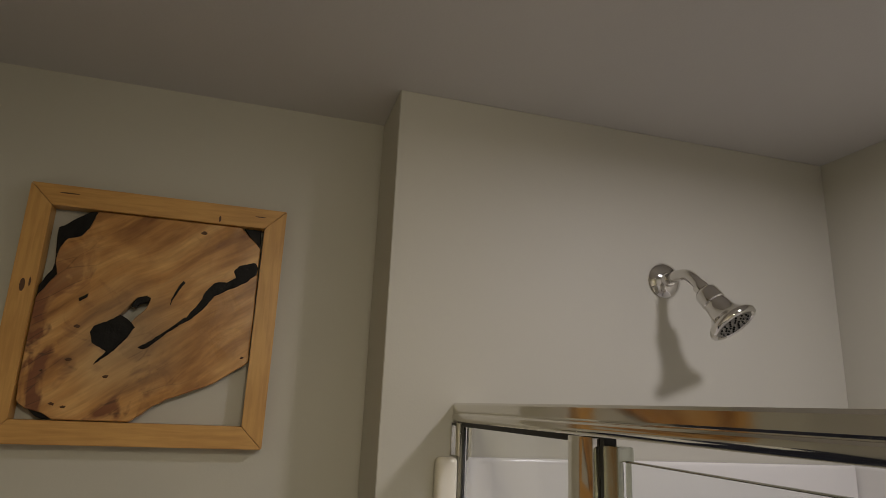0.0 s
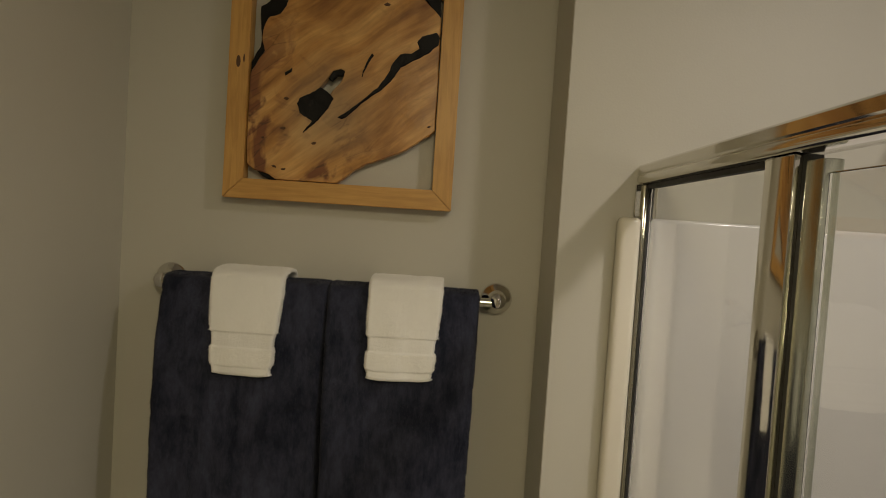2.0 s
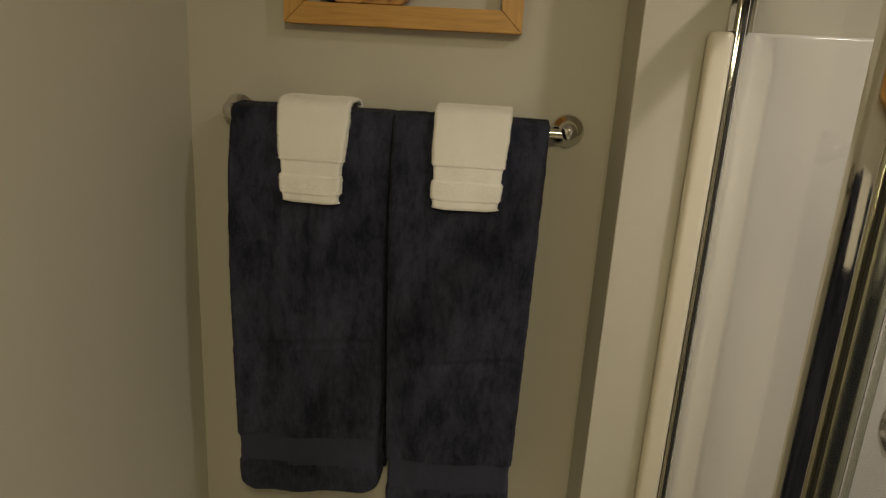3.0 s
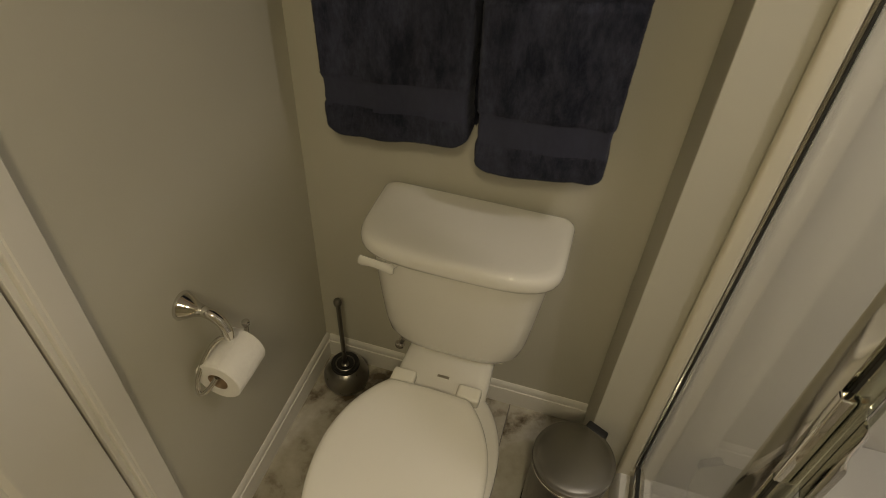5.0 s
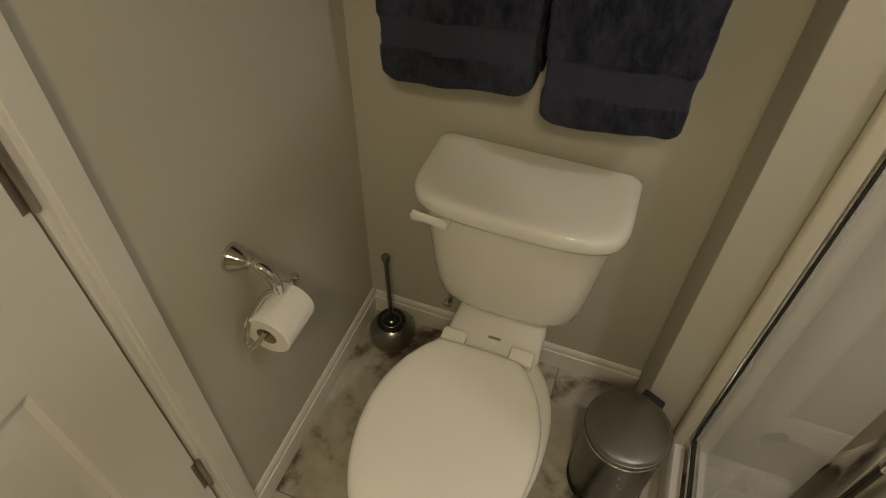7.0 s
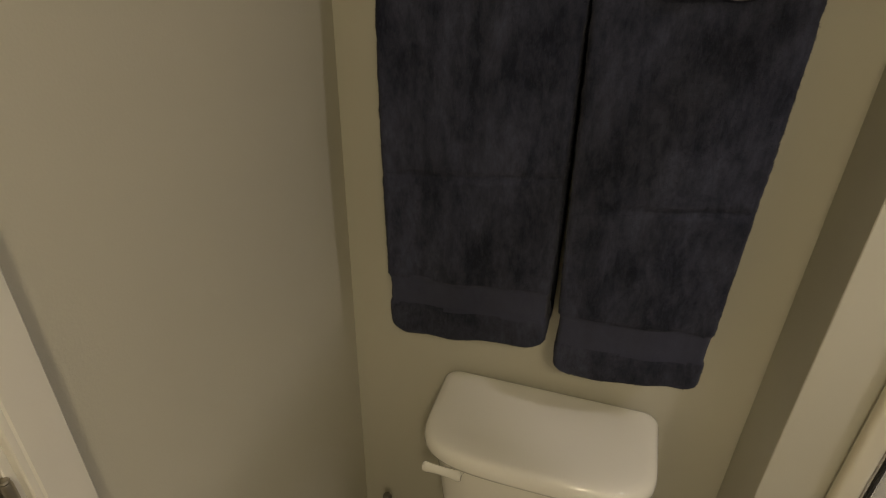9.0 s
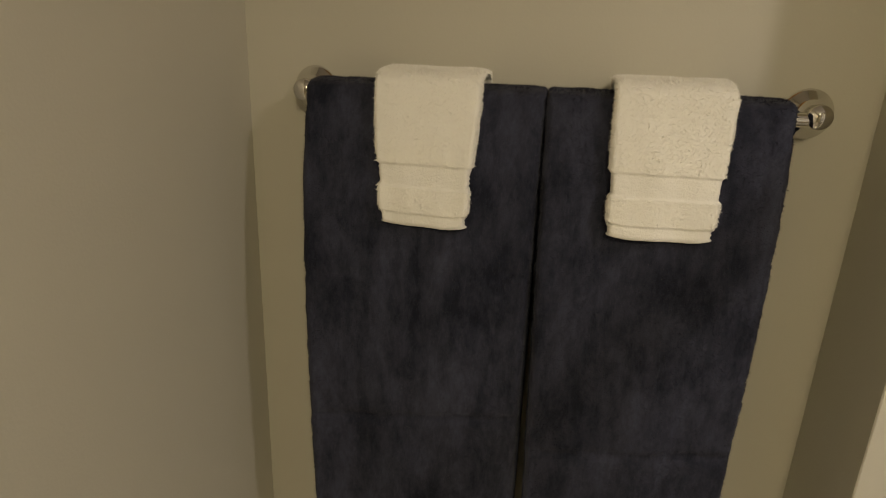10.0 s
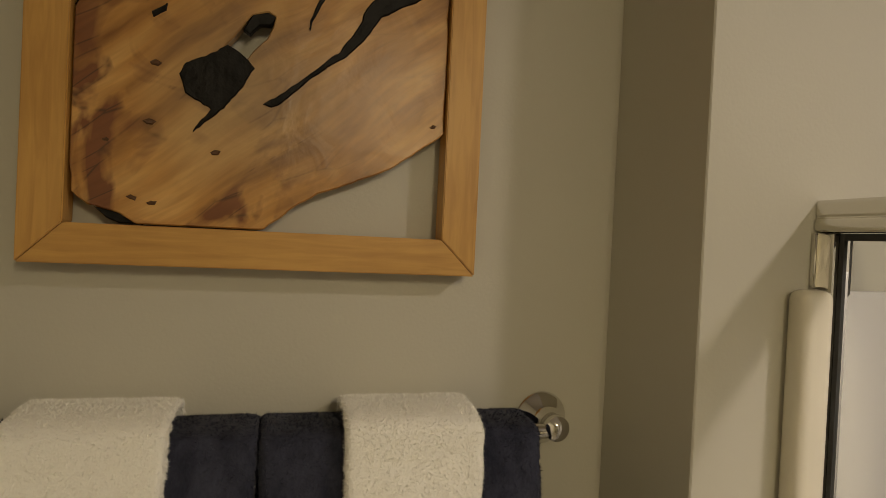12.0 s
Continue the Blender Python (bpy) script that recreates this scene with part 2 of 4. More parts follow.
def marble():
    """Polished marble-look tile: pale ground, brown-grey clouds and thin veins, each tile its own part of the pattern."""
    m = bpy.data.materials.new("marble_tile")
    m.use_nodes = True
    n, links = m.node_tree.nodes, m.node_tree.links
    b = n["Principled BSDF"]
    geo = n.new("ShaderNodeNewGeometry")
    info = n.new("ShaderNodeObjectInfo")
    shift = n.new("ShaderNodeVectorMath")
    shift.operation = "MULTIPLY_ADD"
    shift.inputs[1].default_value = (3.0, 7.0, 5.0)
    links.new(info.outputs["Random"], shift.inputs[0])
    links.new(geo.outputs["Position"], shift.inputs[2])
    cloud = n.new("ShaderNodeTexNoise")
    cloud.inputs["Scale"].default_value, cloud.inputs["Detail"].default_value, cloud.inputs["Distortion"].default_value = 4.5, 7, 0.9
    links.new(shift.outputs[0], cloud.inputs["Vector"])
    spots = n.new("ShaderNodeTexNoise")
    spots.inputs["Scale"].default_value, spots.inputs["Detail"].default_value, spots.inputs["Roughness"].default_value = 30, 6, 0.6
    links.new(shift.outputs[0], spots.inputs["Vector"])
    both = n.new("ShaderNodeMath")
    both.operation = "MULTIPLY_ADD"
    both.inputs[1].default_value = 0.38
    links.new(spots.outputs["Fac"], both.inputs[0])
    links.new(cloud.outputs["Fac"], both.inputs[2])
    ramp = n.new("ShaderNodeValToRGB")
    e = ramp.color_ramp.elements
    e[0].position, e[0].color = 0.55, (0.57, 0.545, 0.475, 1)
    e[1].position, e[1].color = 0.86, (0.12, 0.090, 0.058, 1)
    mid = e.new(0.72)
    mid.color = (0.45, 0.41, 0.335, 1)
    links.new(both.outputs[0], ramp.inputs["Fac"])
    links.new(ramp.outputs["Color"], b.inputs["Base Color"])
    b.inputs["Roughness"].default_value = 0.16
    return m


MARBLE = marble()


# ---- building helpers ----
def part(name, bm, mat, parent=None, label="", smooth=True, angle=40):
    """Links a bmesh as one mesh object, under a thing or a part."""
    me = bpy.data.meshes.new(name)
    bmesh.ops.recalc_face_normals(bm, faces=bm.faces)
    if smooth:
        for f in bm.faces:
            f.smooth = True
        lim = math.cos(radians(angle))
        for e in bm.edges:
            if len(e.link_faces) == 2 and e.link_faces[0].normal.dot(e.link_faces[1].normal) < lim:
                e.smooth = False
    bm.to_mesh(me)
    bm.free()
    me.materials.append(mat)
    ob = new(name, me)
    if parent is not None:
        ob.parent = parent
        ob.matrix_parent_inverse = root_matrix(parent).inverted()
    if label:
        ob["label"] = label
    return ob


def root_matrix(ob):
    return ob.matrix_basis if ob.parent is None else root_matrix(ob.parent) @ ob.matrix_parent_inverse @ ob.matrix_basis


def thing(name, place, label, category, group="", kind=""):
    ob = new(name)
    ob.empty_display_size = 0.05
    ob.matrix_basis = Matrix.Translation(place)
    return tagged(ob, label, category, group, kind)


def add_box(bm, lo, hi, bevel=0.0, segments=2):
    made = bmesh.ops.create_cube(bm, size=1)["verts"]
    for v in made:
        v.co = Vector([(a + b) / 2 + c * (b - a) for a, b, c in zip(lo, hi, v.co)])
    if bevel:
        edges = list({e for v in made for e in v.link_edges})
        bmesh.ops.bevel(bm, geom=edges, offset=bevel, segments=segments, affect="EDGES", profile=0.6)
    return bm


def box(lo, hi, bevel=0.0, segments=2):
    return add_box(bmesh.new(), lo, hi, bevel, segments)


def lathe(profile, centre, axis=(0, 0, 1), steps=40, bm=None):
    """A turned body: (radius, height) pairs about an axis through centre."""
    bm = bm or bmesh.new()
    q = Vector((0, 0, 1)).rotation_difference(Vector(axis))
    rings = []
    for r, h in profile:
        if r < 1e-6:
            rings.append([bm.verts.new(Vector(centre) + q @ Vector((0, 0, h)))])
        else:
            rings.append([bm.verts.new(Vector(centre) + q @ Vector((r * math.cos(k * math.tau / steps), r * math.sin(k * math.tau / steps), h))) for k in range(steps)])
    for a, b in zip(rings, rings[1:]):
        for k in range(steps):
            j = (k + 1) % steps
            if len(a) == 1 and len(b) == 1:
                continue
            if len(a) == 1:
                bm.faces.new((a[0], b[k], b[j]))
            elif len(b) == 1:
                bm.faces.new((a[k], a[j], b[0]))
            else:
                bm.faces.new((a[k], a[j], b[j], b[k]))
    return bm


def tube(points, radius, sides=16, bm=None, smooth=4, taper=None):
    """A round bar along a path of points, rounded by a spline."""
    bm = bm or bmesh.new()
    pts = [Vector(p) for p in points]
    path = []
    for i in range(len(pts) - 1):
        p0, p1, p2, p3 = pts[max(i - 1, 0)], pts[i], pts[i + 1], pts[min(i + 2, len(pts) - 1)]
        for k in range(smooth):
            t = k / smooth
            path.append(0.5 * (2 * p1 + (p2 - p0) * t + (2 * p0 - 5 * p1 + 4 * p2 - p3) * t * t + (3 * p1 - p0 - 3 * p2 + p3) * t ** 3))
    path.append(pts[-1])
    rings, side = [], None
    for i, p in enumerate(path):
        d = (path[min(i + 1, len(path) - 1)] - path[max(i - 1, 0)]).normalized()
        if side is None:
            side = d.orthogonal().normalized()
        side = (side - d * side.dot(d)).normalized()
        up = d.cross(side)
        r = radius if taper is None else radius + (taper - radius) * i / (len(path) - 1)
        rings.append([bm.verts.new(p + r * (math.cos(a) * side + math.sin(a) * up)) for a in (k * math.tau / sides for k in range(sides))])
    for a, b in zip(rings, rings[1:]):
        for k in range(sides):
            bm.faces.new((a[k], a[(k + 1) % sides], b[(k + 1) % sides], b[k]))
    bm.faces.new(rings[0]), bm.faces.new(rings[-1])
    return bm


def loft(rings, caps=True, bm=None):
    """A skin over closed rings of equal length."""
    bm = bm or bmesh.new()
    vs = [[bm.verts.new(p) for p in r] for r in rings]
    for a, b in zip(vs, vs[1:]):
        for k in range(len(a)):
            j = (k + 1) % len(a)
            bm.faces.new((a[k], a[j], b[j], b[k]))
    if caps:
        bm.faces.new(vs[0]), bm.faces.new(vs[-1])
    return bm


def prism(outline, lo, hi, bevel=0.0):
    """An outline in the wall's plane (x, z), given depth along y."""
    bm = bmesh.new()
    a = [bm.verts.new((x, lo, z)) for x, z in outline]
    b = [bm.verts.new((x, hi, z)) for x, z in outline]
    bm.faces.new(a), bm.faces.new(b)
    for k in range(len(a)):
        j = (k + 1) % len(a)
        bm.faces.new((a[k], a[j], b[j], b[k]))
    if bevel:
        bmesh.ops.bevel(bm, geom=bm.edges[:], offset=bevel, segments=2, affect="EDGES")
    return bm


def structure(name, bm, mat, label, category, smooth=False):
    return tagged(part(name, bm, mat, smooth=smooth), label, category, kind="structure")


# ---- the room ----
CORNER, STEP = 0.791, 0.161            # the alcove's width; how far the plumbing wall stands forward
RIGHT, FRONT = 1.756, -4.0
GLASS_X, SHOWER_END = 0.932, -1.42
DOOR_Y0, DOOR_Y1, DOOR_TOP = -0.716, -1.478, 2.03

structure("wall_back", box((-0.12, 0.0, 0.0), (CORNER, 0.12, CEIL)), WALL, "greige painted wall behind the toilet", "wall")
structure("wall_plumbing", box((CORNER, -STEP, 0.0), (RIGHT, 0.12, CEIL), 0.0015, 1), WALL, "greige painted wall that carries the shower head", "wall")
bm = bmesh.new()
add_box(bm, (-0.12, DOOR_Y0 + 0.02, 0), (0, 0, CEIL))
add_box(bm, (-0.12, FRONT, 0), (0, DOOR_Y1 - 0.02, CEIL))
add_box(bm, (-0.12, DOOR_Y1 - 0.02, DOOR_TOP + 0.02), (0, DOOR_Y0 + 0.02, CEIL))
structure("wall_left", bm, WALL, "greige painted side wall with a doorway", "wall")
structure("wall_right", box((RIGHT, FRONT, 0), (RIGHT + 0.12, 0.12, CEIL)), WALL, "greige painted wall behind the shower", "wall")
structure("wall_front", box((-0.12, FRONT - 0.12, 0), (RIGHT + 0.12, FRONT, CEIL)), WALL, "plain greige wall closing the room", "wall")
structure("wall_shower_end", box((0.86, SHOWER_END - 0.11, 0), (RIGHT, SHOWER_END, CEIL)), WALL, "greige wall at the end of the shower", "wall")
structure("ceiling", box((-0.12, FRONT - 0.12, CEIL), (RIGHT + 0.12, 0.12, CEIL + 0.1)), CEILING, "flat painted ceiling", "ceiling")
floor = structure("floor", box((-0.12, FRONT - 0.12, -0.1), (RIGHT + 0.12, 0.12, -0.003)), GROUT, "floor of polished marble-look tiles", "floor")


def baseboard(name, a, b, n):
    """A skirting with a stepped, eased top from a to b; n points into the room."""
    prof = [(0, 0), (0.0135, 0), (0.0135, 0.060), (0.0128, 0.063), (0.0095, 0.0645), (0.0095, 0.070), (0.0085, 0.076), (0.0055, 0.082), (0.002, 0.085), (0, 0.085)]
    a, b, n = Vector(a), Vector(b), Vector(n)
    rings = [[p + n * d + Vector((0, 0, h)) for d, h in prof] for p in (a, b)]
    return structure(name, loft(rings), TRIM, "white painted baseboard with an eased top", "baseboard", True)


baseboard("baseboard_back", (0.0135, -0.0005, 0), (CORNER - 0.001, -0.0005, 0), (0, -1, 0))
baseboard("baseboard_left", (0.0005, 0, 0), (0.0005, -0.6535, 0), (1, 0, 0))
baseboard("baseboard_left_front", (0.0005, -1.56, 0), (0.0005, FRONT, 0), (1, 0, 0))


# ---- the door ----
def doorway():
    door = thing("door_1", (0, (DOOR_Y0 + DOOR_Y1) / 2, 0), "closed white panel door with satin nickel hinges", "door", kind="structure")
    case = [(0.0, 0), (0.0085, 0.0), (0.0110, 0.0012), (0.0118, 0.004), (0.0118, 0.007), (0.0138, 0.009), (0.0155, 0.040), (0.0155, 0.0505), (0.0138, 0.0525), (0.0, 0.0525)]
    for y, s in ((DOOR_Y0 + 0.009, 1), (DOOR_Y1 - 0.009, -1)):
        rings = [[Vector((0.0005 + d, y + s * w, z)) for d, w in case] for z in (0.0, DOOR_TOP + 0.068)]
        part("casing", loft(rings), TRIM, door, "white painted door casing", angle=20)
    rings = [[Vector((0.0005 + d, y, DOOR_TOP + 0.0085 + w)) for d, w in case] for y in (DOOR_Y1 - 0.0085, DOOR_Y0 + 0.0085)]
    part("casing", loft(rings), TRIM, door, "white painted door casing", angle=20)
    for lo, hi in (((-0.1195, DOOR_Y0, 0), (0.0, DOOR_Y0 + 0.0195, DOOR_TOP)), ((-0.1195, DOOR_Y1 - 0.0195, 0), (0.0, DOOR_Y1, DOOR_TOP)), ((-0.1195, DOOR_Y1 - 0.0195, DOOR_TOP + 0.0005), (0.0, DOOR_Y0 + 0.0195, DOOR_TOP + 0.0195))):
        part("jamb", box(lo, hi, 0.0015, 1), TRIM, door)
    # leaf: stiles and rails with sunk, raised-field panels
    y0, y1, x0, x1 = DOOR_Y0 - 0.0055, DOOR_Y1 + 0.003, -0.041, -0.006
    leaf = part("leaf", door_leaf(y0, y1, x0, x1), TRIM, door, "white moulded door leaf with raised panels", angle=25)
    for z in (0.295, 1.037, 1.79):
        hinge = part("hinge", lathe([(0.0, 0), (0.0045, 0), (0.0058, 0.002), (0.0058, 0.099), (0.0045, 0.1015), (0.0, 0.1015)], (0.0005, DOOR_Y0 - 0.002, z), steps=16), HINGE, door, "satin nickel butt hinge")
        part("leaf_plate", box((-0.0055, DOOR_Y0 - 0.016, z + 0.001), (-0.004, DOOR_Y0 - 0.002, z + 0.1), 0.0004, 1), HINGE, hinge)
        part("pin", lathe([(0, 0), (0.004, 0), (0.0052, 0.002), (0.004, 0.004), (0, 0.0045)], (0.0005, DOOR_Y0 - 0.002, z + 0.1016), steps=12), HINGE, hinge)
    return door


def door_leaf(y0, y1, x0, x1):
    bm = bmesh.new()
    stile, w = 0.118, y0 - y1
    panels = []
    mid = (y0 + y1) / 2
    for za, zb in ((0.22, 0.845), (1.00, 1.92)):
        panels.append((y1 + stile, mid - 0.0525, za, zb))
        panels.append((mid + 0.0525, y0 - stile, za, zb))
    ys = sorted({y1, y0} | {p[0] for p in panels} | {p[1] for p in panels})
    zs = sorted({0.008, DOOR_TOP - 0.003} | {p[2] for p in panels} | {p[3] for p in panels})
    for a, b in zip(ys, ys[1:]):
        for c, d in zip(zs, zs[1:]):
            if any(p[0] <= a and b <= p[1] and p[2] <= c and d <= p[3] for p in panels):
                rings = []
                for inset, depth in ((0, 0), (0.004, 0.0015), (0.012, 0.012), (0.020, 0.0145), (0.030, 0.0135), (0.056, 0.003), (0.062, 0.003)):
                    rings.append([(x1 - depth, a + inset, c + inset), (x1 - depth, b - inset, c + inset), (x1 - depth, b - inset, d - inset), (x1 - depth, a + inset, d - inset)])
                loft(rings, False, bm)
                bm.faces.new([bm.verts.new(p) for p in rings[-1]])
            else:
                bm.faces.new([bm.verts.new(p) for p in ((x1, a, c), (x1, b, c), (x1, b, d), (x1, a, d))])
    bmesh.ops.remove_doubles(bm, verts=bm.verts, dist=0.0001)
    back = [bm.verts.new(p) for p in ((x0, y1, zs[0]), (x0, y0, zs[0]), (x0, y0, zs[-1]), (x0, y1, zs[-1]))]
    bm.faces.new(back)
    for p, q in (((y1, zs[0]), (y0, zs[0])), ((y0, zs[0]), (y0, zs[-1])), ((y0, zs[-1]), (y1, zs[-1])), ((y1, zs[-1]), (y1, zs[0]))):
        bm.faces.new([bm.verts.new(v) for v in ((x1, *p), (x1, *q), (x0, *q), (x0, *p))])
    bmesh.ops.remove_doubles(bm, verts=bm.verts, dist=0.0001)
    return bm


doorway()


# ---- the shower ----
def shower():
    # surround: three glossy acrylic walls with a rolled nose at the front edge and a lipped top
    top, t = 1.790, 0.022
    surround = thing("shower_surround", (1.34, -0.8, 0.09), "glossy white acrylic shower surround with a rolled front edge", "shower surround")
    bm = box((0.932, -STEP - t, 0.096), (RIGHT - 0.024, -STEP - 0.0005, top), 0.006, 3)
    part("panel", bm, ACRYLIC, surround)
    part("panel", box((RIGHT - 0.0225, SHOWER_END + 0.03, 0.10), (RIGHT - 0.0005, -STEP - 0.001, top), 0.006, 3), ACRYLIC, surround)
    part("panel", box((0.94, SHOWER_END + 0.0005, 0.10), (RIGHT - 0.024, SHOWER_END + 0.0225, top), 0.006, 3), ACRYLIC, surround)
    for y0, y1 in ((-STEP - 0.026, -STEP - 0.0006), (SHOWER_END + 0.0006, SHOWER_END + 0.026)):
        part("nose", box((0.8825, y0, 0.0), (0.9180, y1, top), 0.0115, 5), CREAM, surround, "rolled cream-white front edge")
    # shallow pan with a raised kerb
    pan = thing("shower_pan", (1.34, -0.8, 0), "white acrylic shower pan with a raised kerb", "shower pan")
    def ring(x0, x1, y0, y1, r, z, n=6):
        out = []
        for cx, cy, a0 in ((x1 - r, y1 - r, 0), (x0 + r, y1 - r, 90), (x0 + r, y0 + r, 180), (x1 - r, y0 + r, 270)):
            for k in range(n + 1):
                a = radians(a0 + 90 * k / n)
                out.append((cx + r * math.cos(a), cy + r * math.sin(a), z))
        return out
    x0, x1, y0, y1 = 0.885, RIGHT - 0.001, SHOWER_END + 0.001, -STEP - 0.001
    rings = [ring(x0, x1, y0, y1, 0.004, 0.0), ring(x0, x1, y0, y1, 0.006, 0.088), ring(x0 + 0.008, x1 - 0.004, y0 + 0.004, y1 - 0.002, 0.012, 0.099),
             ring(x0 + 0.085, x1 - 0.03, y0 + 0.03, y1 - 0.036, 0.05, 0.099), ring(x0 + 0.098, x1 - 0.04, y0 + 0.04, y1 - 0.046, 0.055, 0.088),
             ring(x0 + 0.115, x1 - 0.055, y0 + 0.055, y1 - 0.061, 0.06, 0.045), ring(x0 + 0.14, x1 - 0.08, y0 + 0.08, y1 - 0.085, 0.07, 0.034), ring(x0 + 0.38, x1 - 0.32, y0 + 0.5, y1 - 0.5, 0.03, 0.028)]
    part("pan", loft(rings), ACRYLIC, pan)
    part("drain", lathe([(0, 0), (0.04, 0), (0.042, 0.002), (0.03, 0.0035), (0, 0.003)], (1.36, -0.79, 0.0285)), CHROME, pan, "chrome drain cover")
    # moulded corner seat, white
    seat = thing("shower_bench", (1.46, -0.27, 0.03), "moulded white bench across the end of the shower", "bench")
    x0, x1, y0, y1 = 1.19, RIGHT - 0.024, -0.365, -STEP - 0.0235
    rings = [ring(x0 + 0.03, x1, y0 + 0.03, y1, 0.02, 0.036), ring(x0 + 0.02, x1, y0 + 0.02, y1, 0.03, 0.40), ring(x0 + 0.004, x1, y0 + 0.004, y1, 0.05, 0.425), ring(x0, x1, y0, y1, 0.05, 0.437), ring(x0 + 0.004, x1, y0 + 0.004, y1, 0.05, 0.448), ring(x0 + 0.016, x1 - 0.01, y0 + 0.016, y1 - 0.01, 0.045, 0.452), ring(x0 + 0.06, x1 - 0.05, y0 + 0.06, y1 - 0.05, 0.02, 0.452)]
    part("bench", loft(rings), ACRYLIC, seat, angle=60)

    # framed glass front
    front = thing("shower_enclosure", (GLASS_X, -0.8, 0.1), "framed glass shower front in polished satin aluminium", "shower door")
    x, ya, yb = GLASS_X, -STEP - 0.001, SHOWER_END + 0.001
    prof = [(-0.0175, 1.8445), (-0.0195, 1.847), (-0.0205, 1.851), (-0.0200, 1.855), (-0.0180, 1.8575), (-0.0180, 1.8585), (-0.0192, 1.8605), (-0.0192, 1.8715), (-0.0165, 1.8745), (0.012, 1.8745), (0.019, 1.870), (0.019, 1.847), (0.012, 1.8440), (-0.011, 1.8440)]
    part("header", loft([[(x + d, y, z) for d, z in prof] for y in (yb, ya)]), SATIN, front, "polished aluminium header rail", angle=25)
    prof = [(-0.02, 0.0995), (-0.02, 0.118), (-0.012, 0.127), (0.012, 0.127), (0.02, 0.115), (0.02, 0.0995)]
    part("sill", loft([[(x + d, y, z) for d, z in prof] for y in (yb, ya)]), SATIN, front, "aluminium sill track", angle=25)
    for y0, y1 in ((ya - 0.015, ya - 0.0005), (yb + 0.0005, yb + 0.024)):
        part("wall_jamb", box((x - 0.012, y0, 0.127), (x + 0.014, y1, 1.8435), 0.002, 2), SATIN, front)
    part("wall_plate", box((0.9095, -STEP - 0.006, 1.7915), (0.9395, -STEP - 0.0005, 1.8435), 0.001, 1), SATIN, front)
    part("gasket", box((x - 0.006, ya - 0.0205, 0.128), (x + 0.006, ya - 0.0155, 1.843)), RUBBER, front, "dark rubber gasket")
    part("gasket", box((x - 0.006, -0.5505, 1.837), (x + 0.006, ya - 0.021, 1.8435)), RUBBER, front, "dark rubber gasket")
    part("gasket", box((x - 0.006, -0.5505, 0.1275), (x + 0.006, ya - 0.021, 0.134)), RUBBER, front, "dark rubber gasket")
    # post between the fixed light and the door
    part("post", box((x - 0.014, -0.6055, 0.127), (x + 0.014, -0.5535, 1.8435), 0.0014, 2), SATIN, front, "polished aluminium post")
    part("gasket", box((x - 0.006, -0.6135, 0.128), (x + 0.008, -0.606, 1.843)), RUBBER, front)
    pane = part("pane", box((x - 0.0025, -0.553, 0.134), (x + 0.0025, ya - 0.021, 1.837)), GLASS, front, "clear fixed glass panel", smooth=False)
    pane.visible_shadow = False
    # door leaf: hung on the post, lower than the header, with its own rails
    leaf = part("door_leaf", box((x - 0.008, -0.641, 0.14), (x + 0.010, -0.614, 1.837), 0.0025, 2), STILE, front, "aluminium door stile")
    glass = part("door_pane", box((x - 0.0025, yb + 0.05, 0.16), (x + 0.0025, -0.6415, 1.8235)), GLASS, leaf, "clear glass door panel", smooth=False)
    glass.visible_shadow = False
    part("bottom_rail", box((x - 0.008, yb + 0.05, 0.14), (x + 0.008, -0.6415, 0.1595), 0.002, 2), SATIN, leaf)
    part("top_trim", box((x - 0.0025, yb + 0.05, 1.8237), (x + 0.0025, -0.6415, 1.8249), 0.0003, 1), STILE, leaf)
    # pull: a slim channel on the stile and a curved paddle behind it
    part("pull", box((x - 0.024, -0.630, 0.915), (x - 0.0085, -0.616, 1.075), 0.003, 3), CHROME, leaf, "chrome door pull")
    rings = []
    for z in (0.925, 0.93, 1.065, 1.07):
        g = 0.002 if z in (0.925, 1.07) else 0.0
        line = [(x + 0.0005 - 0.030 * math.sin(u * 1.5) ** 2, -0.642 - 0.060 * u) for u in (k / 10 for k in range(11))]
        rings.append([(px - 0.003 + g, py, z) for px, py in line] + [(px + 0.003 - g, py, z) for px, py in reversed(line)])
    part("paddle", loft(rings), CHROME, leaf, "curved chrome finger pull", angle=60)


shower()


